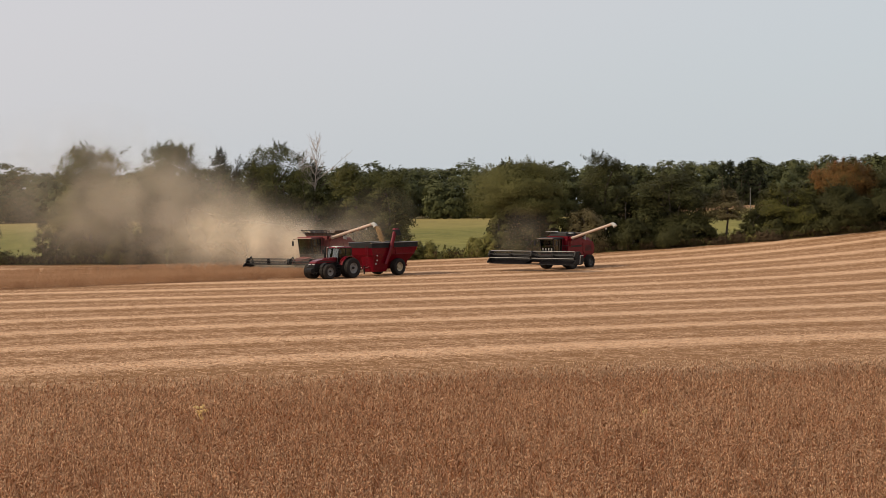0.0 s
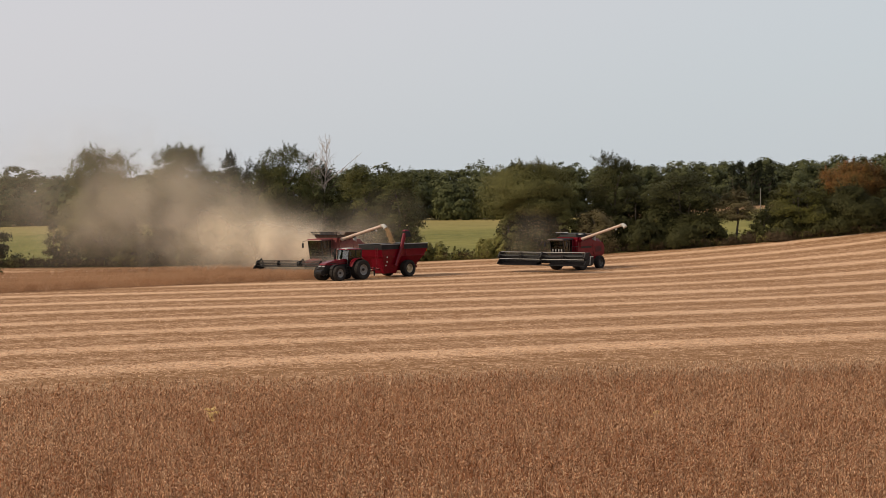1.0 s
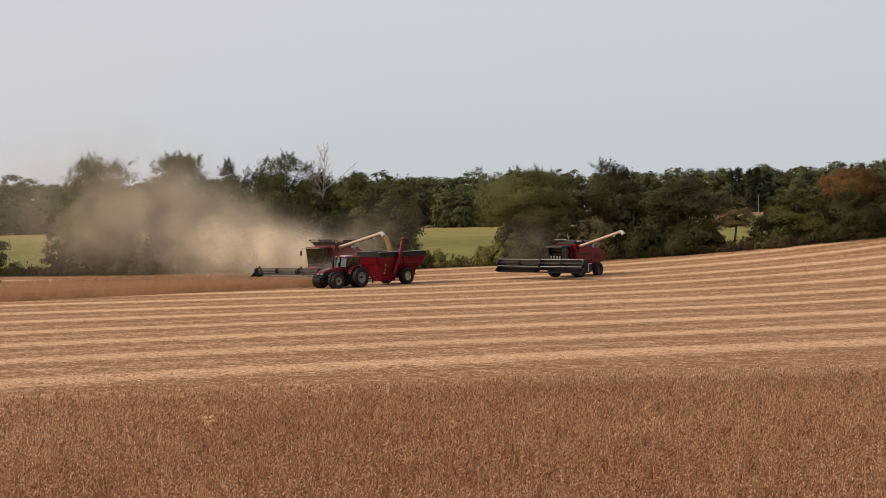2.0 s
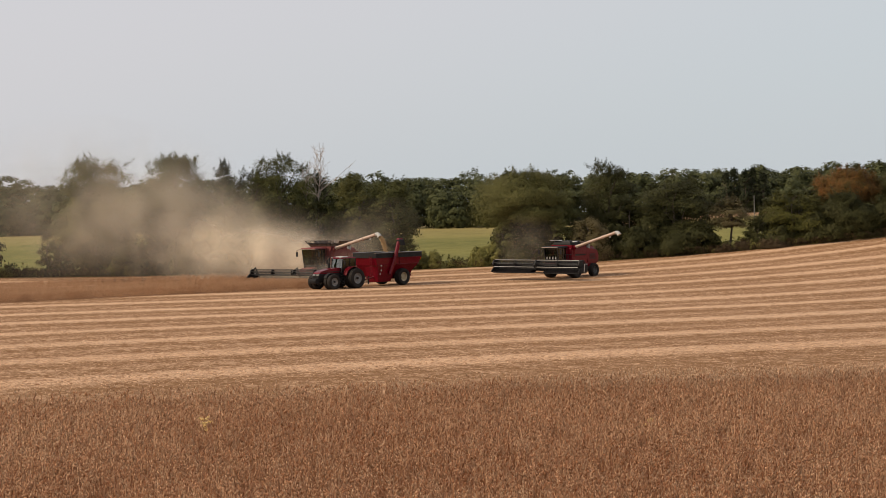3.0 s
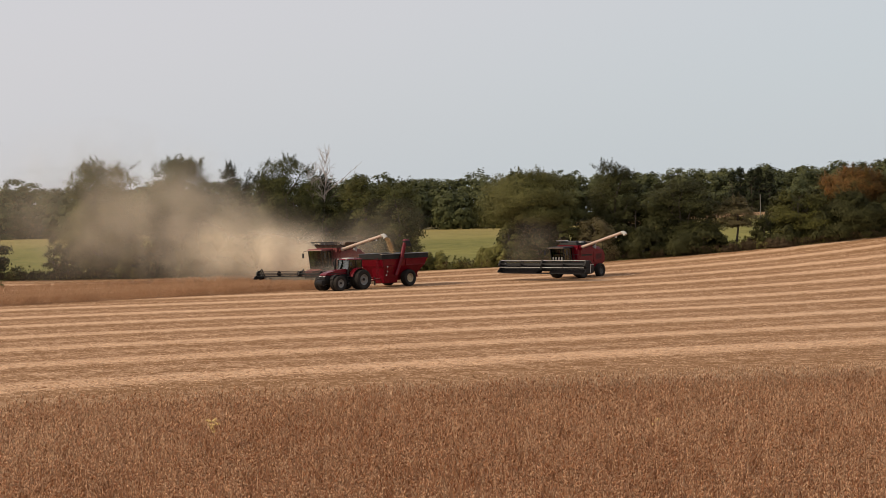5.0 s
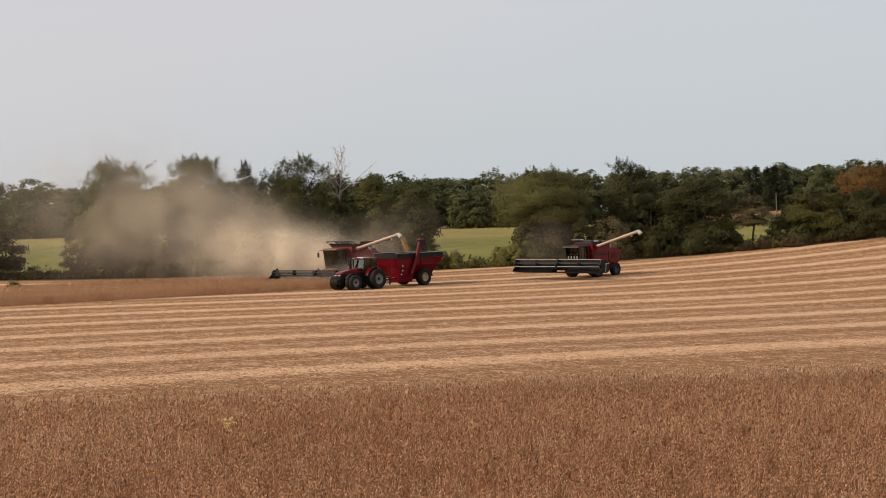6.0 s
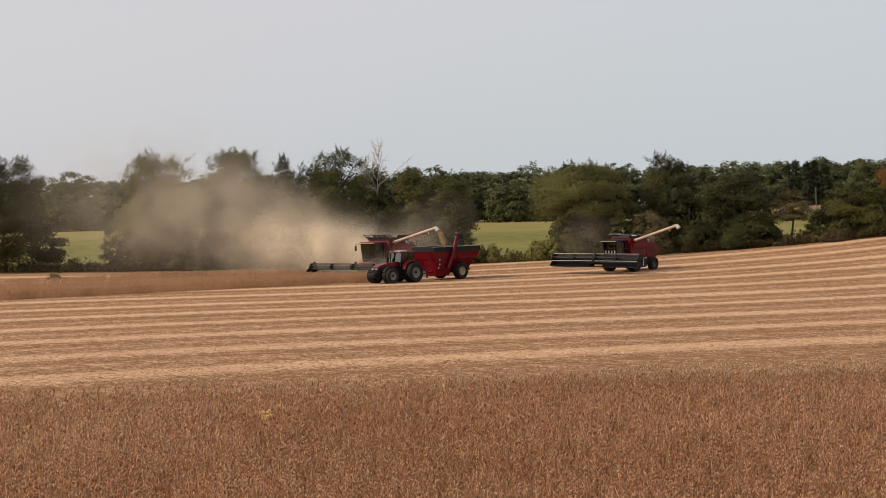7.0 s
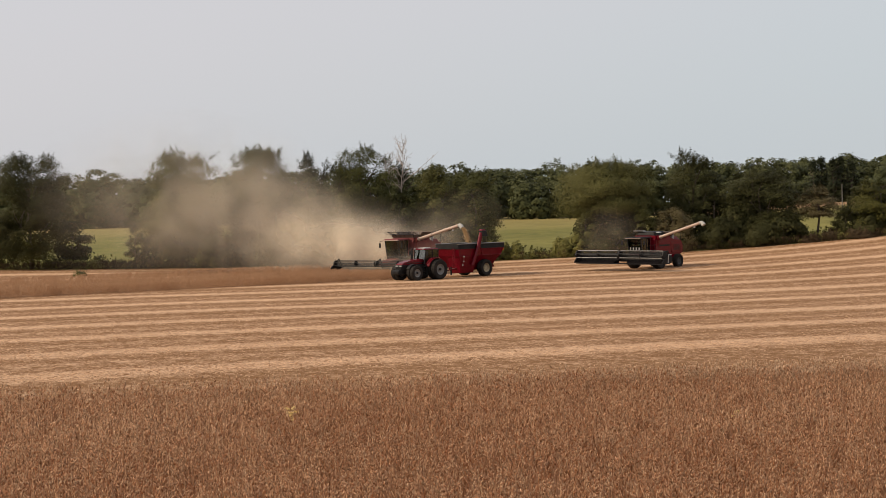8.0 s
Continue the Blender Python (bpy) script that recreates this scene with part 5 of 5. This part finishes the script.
# ---- tractor ----
def build_tractor(at, turn):
    t = standing("tractor", at, turn)
    bm = bmesh.new()
    prism(bm, [(0.95, 1.62), (0.95, 2.12), (1.6, 2.11), (2.8, 2.00), (3.7, 1.84), (4.02, 1.68), (4.06, 1.56), (3.3, 1.56)], -0.47, 0.47)
    hood = part("hood", bm, RED, t, bevel=0.07)
    one("engine_side", prism, ([(0.95, 1.0), (0.95, 1.62), (3.3, 1.56), (4.04, 1.56), (4.06, 0.95)], -0.45, 0.45), BLACK, t, "black engine side and grille", 0.03)
    for s in (-1, 1):
        bm = bmesh.new()
        for k in range(9):
            y = 1.75 + k * 0.2
            box(bm, *sorted((s * 0.452, s * 0.465)), y, y + 0.13, 1.15, 1.48)
        part("side_grille", bm, BLACK, hood)
        one("stripe", box, (*sorted((s * 0.472, s * 0.480)), 1.1, 3.4, 1.70, 1.77), BLACK, hood)
    bm = bmesh.new()
    box(bm, -0.42, 0.42, 4.06, 4.11, 0.95, 1.40)
    for k in range(6):
        box(bm, -0.40, 0.40, 4.11, 4.125, 0.99 + 0.07 * k, 1.025 + 0.07 * k)
    part("front_grille", bm, BLACK, hood)
    for s in (-1, 1):
        one("headlight", hexa, ((*sorted((s * 0.08, s * 0.45)), 4.04, 4.14, 1.44), (*sorted((s * 0.10, s * 0.43)), 3.99, 4.09, 1.53)), DIM_LAMP_GLINT, hood, "clear headlight", 0.01)
    bm = bmesh.new()
    box(bm, -0.36, 0.36, -0.5, 4.0, 0.72, 1.28)
    rod(bm, [(-1.75, 0, 1.02), (1.75, 0, 1.02)], 0.14, 10)
    rod(bm, [(-1.6, 3.0, 0.78), (1.6, 3.0, 0.78)], 0.11, 8)
    box(bm, -0.62, -0.36, 0.9, 2.2, 0.72, 1.15)
    box(bm, 0.36, 0.62, 0.9, 2.2, 0.72, 1.15)
    box(bm, -0.06, 0.06, -1.35, -0.4, 0.48, 0.58)
    part("chassis", bm, BLACK, t)
    for k in range(8):
        one("front_weight", prism, ([(4.1, 0.62), (4.1, 1.12), (4.42, 1.10), (4.58, 0.95), (4.58, 0.72), (4.45, 0.60)], -0.44 + 0.11 * k, -0.345 + 0.11 * k), BLACK, t, bevel=0.012)
    for s in (-1, 1):
        wheel(t, s * 0.95, 0, 1.02, 0.52, TRACTOR_RIM, s)
        wheel(t, s * 1.56, 0, 1.02, 0.52, TRACTOR_RIM, s)
        wheel(t, s * 0.92, 3.0, 0.78, 0.42, TRACTOR_RIM, s, 16)
        wheel(t, s * 1.42, 3.0, 0.78, 0.42, TRACTOR_RIM, s, 16)
        # curved rear fender
        outer = [(1.20 * math.cos(a), 1.06 + 1.16 * math.sin(a)) for a in np.linspace(0.25, 2.5, 12)]
        inner = [(1.13 * math.cos(a), 1.06 + 1.09 * math.sin(a)) for a in np.linspace(2.5, 0.25, 12)]
        one("fender", prism, (outer + inner, *sorted((s * 0.66, s * 1.30))), RED, t, bevel=0.012)
        one("front_fender", prism, ([(0.84 * math.cos(a) + 3.0, 0.80 + 0.84 * math.sin(a)) for a in np.linspace(0.5, 2.4, 8)]
            + [(0.81 * math.cos(a) + 3.0, 0.80 + 0.81 * math.sin(a)) for a in np.linspace(2.4, 0.5, 8)], *sorted((s * 0.72, s * 1.15))), BLACK, t)
        bm = bmesh.new()
        for k in range(4):
            box(bm, *sorted((s * 0.80, s * 1.12)), 1.22, 1.62, 0.50 + 0.28 * k, 0.54 + 0.28 * k)
        for y in (1.22, 1.60):
            rod(bm, [(s * 1.12, y, 0.5), (s * 0.95, y, 1.45)], 0.025, 5)
        part("step", bm, BLACK, t)
    bm = bmesh.new()
    hexa(bm, (-0.72, 0.72, -0.45, 1.15, 1.22), (-0.82, 0.82, -0.60, 1.25, 1.60))
    cab = part("cab", bm, BLACK, t, "glazed tractor cab", 0.02)
    bm = bmesh.new()
    hexa(bm, (-0.90, 0.90, -0.72, 1.32, 3.02), (-0.80, 0.80, -0.58, 1.18, 3.15))
    part("roof", bm, RED, cab, "red cab roof", 0.06)
    one("roof_hatch", box, (-0.45, 0.45, 0.1, 0.95, 3.14, 3.21), WHITE, cab, "pale roof panel", 0.02)
    for x, y, xt, yt in ((-0.78, 1.32, -0.80, 1.08), (0.78, 1.32, 0.80, 1.08), (-0.80, -0.55, -0.82, -0.62), (0.80, -0.55, 0.82, -0.62),
                         (-0.82, 0.25, -0.84, 0.2), (0.82, 0.25, 0.84, 0.2)):
        one("pillar", rod, ([(x, y, 1.58), (xt, yt, 3.02)], 0.05, 6), BLACK, cab)
    pane("windscreen", [(-0.75, 1.32, 1.60), (0.75, 1.32, 1.60), (0.77, 1.08, 3.0), (-0.77, 1.08, 3.0)], cab)
    pane("rear_window", [(0.76, -0.58, 1.60), (-0.76, -0.58, 1.60), (-0.78, -0.62, 3.0), (0.78, -0.62, 3.0)], cab, 0.025, DARK_GLASS)
    for s in (-1, 1):
        pane("side_window", [(s * 0.80, -0.5, 1.60), (s * 0.80, 1.18, 1.60), (s * 0.82, 1.16, 3.0), (s * 0.82, -0.55, 3.0)], cab, 0.025, DARK_GLASS)
        bm = bmesh.new()
        rod(bm, [(s * 0.85, 1.25, 2.85), (s * 1.30, 1.35, 2.80)], 0.02, 5)
        box(bm, s * 1.30 - 0.10, s * 1.30 + 0.10, 1.33, 1.38, 2.45, 2.85)
        part("mirror", bm, BLACK, cab)
        for q in (0.62,):
            one("lamp_and_glint", box, (s * q - 0.10, s * q + 0.10, 1.28, 1.35, 3.06, 3.15), DIM_LAMP_GLINT, cab, "clear work lamp", 0.012)
    seat_in(cab, 0.2, 1.85)
    bm = bmesh.new()
    rod(bm, [(0, 1.0, 1.6), (0, 0.8, 2.25)], 0.05, 6)
    box(bm, -0.2, 0.2, 0.68, 0.82, 2.22, 2.28)
    part("steering_column", bm, BLACK, cab)
    bm = bmesh.new()
    rod(bm, [(0.74, 1.62, 1.65), (0.74, 1.62, 2.95), (0.74, 1.52, 3.10)], 0.085, 10)
    rod(bm, [(0.74, 1.62, 1.90), (0.74, 1.62, 2.60)], 0.13, 10)
    part("exhaust_stack", bm, BLACK, t, soft=True)
    t.scale = (1.07, 1.07, 1.07)
    return tagged(t, "red row-crop tractor with dual wheels pulling the cart", "tractor")


build_tractor(TRACTOR_AT, TRACTOR_TURN)


# ---- grain cart ----
def build_cart(at, turn):
    g = standing("grain_cart", at, turn)
    bm = bmesh.new()
    # outer funnel, open above, with a lining inside
    lo, mid, hi = (-0.85, 0.85, -1.2, 3.0, 0.70), (-1.70, 1.70, -2.55, 4.0, 2.35), (-1.78, 1.78, -3.0, 4.2, 3.12)
    rings = []
    for grow in (0.0, -0.05):
        for x0, x1, y0, y1, z in (lo, mid, hi):
            rings.append([bm.verts.new(p) for p in ((x0 - grow, y0 - grow, z), (x1 + grow, y0 - grow, z), (x1 + grow, y1 + grow, z), (x0 - grow, y1 + grow, z))])
    for a, b in ((0, 1), (1, 2), (3, 4), (4, 5), (2, 5)):
        for k in range(4):
            m = (k + 1) % 4
            bm.faces.new((rings[a][k], rings[a][m], rings[b][m], rings[b][k]))
    bm.faces.new(rings[0])
    bm.faces.new(rings[3])
    hopper = part("hopper", bm, RED, g, "glossy red hopper with sloping sides")
    for s in (-1, 1):
        one("side_flange", rod, ([(s * 1.72, -2.6, 2.36), (s * 1.72, 4.05, 2.36)], 0.05, 6), RED, hopper)
        one("side_flange", rod, ([(s * 1.80, -3.02, 3.08), (s * 1.80, 4.22, 3.08)], 0.04, 6), RED, hopper)
        one("side_rib", box, (*sorted((s * 1.72, s * 1.80)), 0.45, 0.53, 2.36, 3.08), RED, hopper)
    for args in ((-1.82, -1.76, -3.06, 4.26, 3.12, 3.66), (1.76, 1.82, -3.06, 4.26, 3.12, 3.66), (-1.76, 1.76, -3.06, -3.00, 3.12, 3.66), (-1.76, 1.76, 4.20, 4.26, 3.12, 3.66)):
        one("side_board", box, args, BLACK, g, "black hopper extension board", 0.012)
    for x in (-1.84, 1.84):
        one("top_rail", rod, ([(x, -3.08, 3.68), (x, 4.28, 3.68)], 0.045, 8), GREY, g, "pale top rail")
    one("grain_load", hexa, ((-1.66, 1.66, -2.75, 4.0, 2.6), (-0.6, 0.6, 0.6, 2.2, 3.60)), GRAIN, g, "load of tan soybeans", 0.08)
    # frame, axle, tongue
    bm = bmesh.new()
    for x in (-0.85, 0.85):
        box(bm, x - 0.08, x + 0.08, -2.2, 3.4, 0.92, 1.14)
    for y in (-2.1, 0.0, 3.3):
        box(bm, -0.77, 0.77, y - 0.08, y + 0.08, 0.94, 1.12)
    for s in (-1, 1):
        rod(bm, [(s * 0.85, 3.3, 1.03), (0, 5.7, 0.62)], 0.09, 8)
        for y in (-2.0, 2.6):
            rod(bm, [(s * 0.85, y, 1.1), (s * 1.55, y, 2.32)], 0.06, 6)
    rod(bm, [(0, 5.6, 0.62), (0, 6.35, 0.56)], 0.08, 8)
    part("frame", bm, RED, g)
    one("axle", rod, ([(-1.75, 0, 0.93), (1.75, 0, 0.93)], 0.14, 10), BLACK, g)
    one("jack_stand", box, (-0.55, -0.43, 4.1, 4.22, 0.25, 1.15), BLACK, g)
    for s in (-1, 1):
        wheel(g, s * 1.62, 0, 0.95, 0.80, CREAM, s)
    # front auger housing with lamps, and the folding unloading auger
    bm = bmesh.new()
    hexa(bm, (-1.30, 0.3, 1.5, 3.5, 0.45), (-1.72, 0.3, 1.3, 3.9, 2.33))
    part("auger_sump", bm, RED, g, bevel=0.03)
    bm = bmesh.new()
    rod(bm, [(-1.75, 2.05, 1.3), (-2.02, 1.40, 3.2), (-2.10, 0.92, 4.85)], 0.22, 14)
    for t in (0.0, 1.0):
        p = Vector((-2.02, 1.40, 3.2))
        rod(bm, [p + Vector((0, -0.03, 0.06 * t)), p + Vector((0, -0.05, 0.06 * t + 0.06))], 0.32, 14)
    aug = part("unloading_auger", bm, RED, g, "thick red folding auger tube", soft=True)
    bm = bmesh.new()
    hexa(bm, (-2.44, -1.80, 0.22, 0.98, 4.45), (-2.40, -1.84, 0.36, 1.04, 5.10))
    part("spout_hood", bm, BLACK, aug, "black rubber spout hood", 0.05)
    one("spout_cap", hexa, ((-2.36, -1.88, 0.44, 1.12, 5.08), (-2.28, -1.96, 0.54, 1.02, 5.26)), RED, aug, bevel=0.03)
    bm = bmesh.new()
    for x in (-1.2, -0.9):
        rod(bm, [(x, 4.22, 1.2), (x, 4.30, 3.3)], 0.03, 5)
    for k in range(7):
        rod(bm, [(-1.2, 4.26, 1.3 + 0.3 * k), (-0.9, 4.26, 1.3 + 0.3 * k)], 0.02, 5)
    part("ladder", bm, RED, g)
    for x, z in ((-1.70, 1.75), (-1.72, 2.28), (-1.5, 1.35)):
        one("marker_lamp", rod, ([(x + 0.05, 3.3, z), (x - 0.08, 3.4, z)], 0.07, 8), LAMP, g, "round clear marker lamp")
    for s in (-1, 1):
        one("warning_plate", box, (s * 1.5 - 0.14, s * 1.5 + 0.14, -3.10, -3.07, 2.75, 3.05), AMBER, g, "amber reflector plate")
    return tagged(g, "large red grain cart with black side boards being filled", "grain cart")


CART_AT, CART_TURN = (-5.6, 154.0), 43.0
build_cart(CART_AT, CART_TURN)


def grain_stream():
    """Beans falling from the spout into the cart."""
    rng = np.random.default_rng(12)
    m = pose(COMBINE_AT[0], COMBINE_AT[1], float(height(*COMBINE_AT)), 0, 0, 180 - COMBINE_TURN)
    start = np.array(m @ Vector((-7.92 * COMBINE_SIZE[0], -0.25 * COMBINE_SIZE[1], 4.68 * COMBINE_SIZE[2])))
    out = np.array(m.to_3x3() @ Vector((-1, 0, 0)))
    n = 5000
    t = rng.uniform(0, 1, n)
    P = start + out * (0.75 * t + 0.1 * t)[:, None] + np.array([0, 0, -1.0]) * (0.25 * t + 1.45 * t * t)[:, None]
    P += rng.normal(0, 1, (n, 3)) * (0.07 + 0.10 * t)[:, None]
    d = rng.normal(0, 1, (n, 3, 3)) * 0.022
    v = (P[:, None] + np.concatenate([np.zeros((n, 1, 3)), d], 1)).reshape(-1, 3)
    f = np.array([(0, 1, 2), (0, 2, 3), (0, 3, 1), (1, 3, 2)])
    T = (f[None] + 4 * np.arange(n)[:, None, None]).reshape(-1, 3)
    return tagged(new("grain_stream", mesh_from("grain_stream", v, T, GRAIN)), "golden soybeans pouring from the auger spout", "grain", kind="stuff")


grain_stream()


def flowering_weed(x, y, s, seed):
    rng = np.random.default_rng(seed)
    w = new("flowering_weed")
    w.location = (x, y, float(height(x, y)))
    V, F = [], []
    tips = limb(V, F, (0, 0, 0.42), (0, 0, 1), 0.36 * s, 0.006, 2, rng, 0.3, 3)
    tube(V, F, (0, 0, -0.02), (0, 0, 0.43), 0.008, 0.006)
    stem = new("stem", bpy.data.meshes.new("stem"))
    stem.data.from_pydata(V, [], F)
    stem.data.materials.append(STRAW)
    stem.parent = w
    v, t = leaves([(p.x, p.y, p.z, 0.045 * s, 0.04 * s) for p in tips if p.z > 0.58], 45000, 0.014, rng)
    bloom = new("bloom", mesh_from("bloom", v, t, FLOWER))
    bloom.parent = w
    tagged(bloom, kind="stuff")
    return tagged(w, "yellow flowering weed standing above the soybeans", "weed")


flowering_weed(-4.06, 23.3, 0.72, 1)
flowering_weed(3.66, 24.3, 0.40, 3)


def power_pole():
    p = new("utility_pole")
    p.location = (76.0, 330.0, float(height(76.0, 330.0)))
    one("pole", rod, ([(0, 0, -0.3), (0, 0, 8.2)], 0.12, 8, 0.08), POLE_WOOD, p)
    one("cap", box, (-0.09, 0.09, -0.09, 0.09, 8.2, 8.28), POLE_WOOD, p)
    return tagged(p, "weathered grey wooden pole behind the hedgerow", "utility pole")


power_pole()
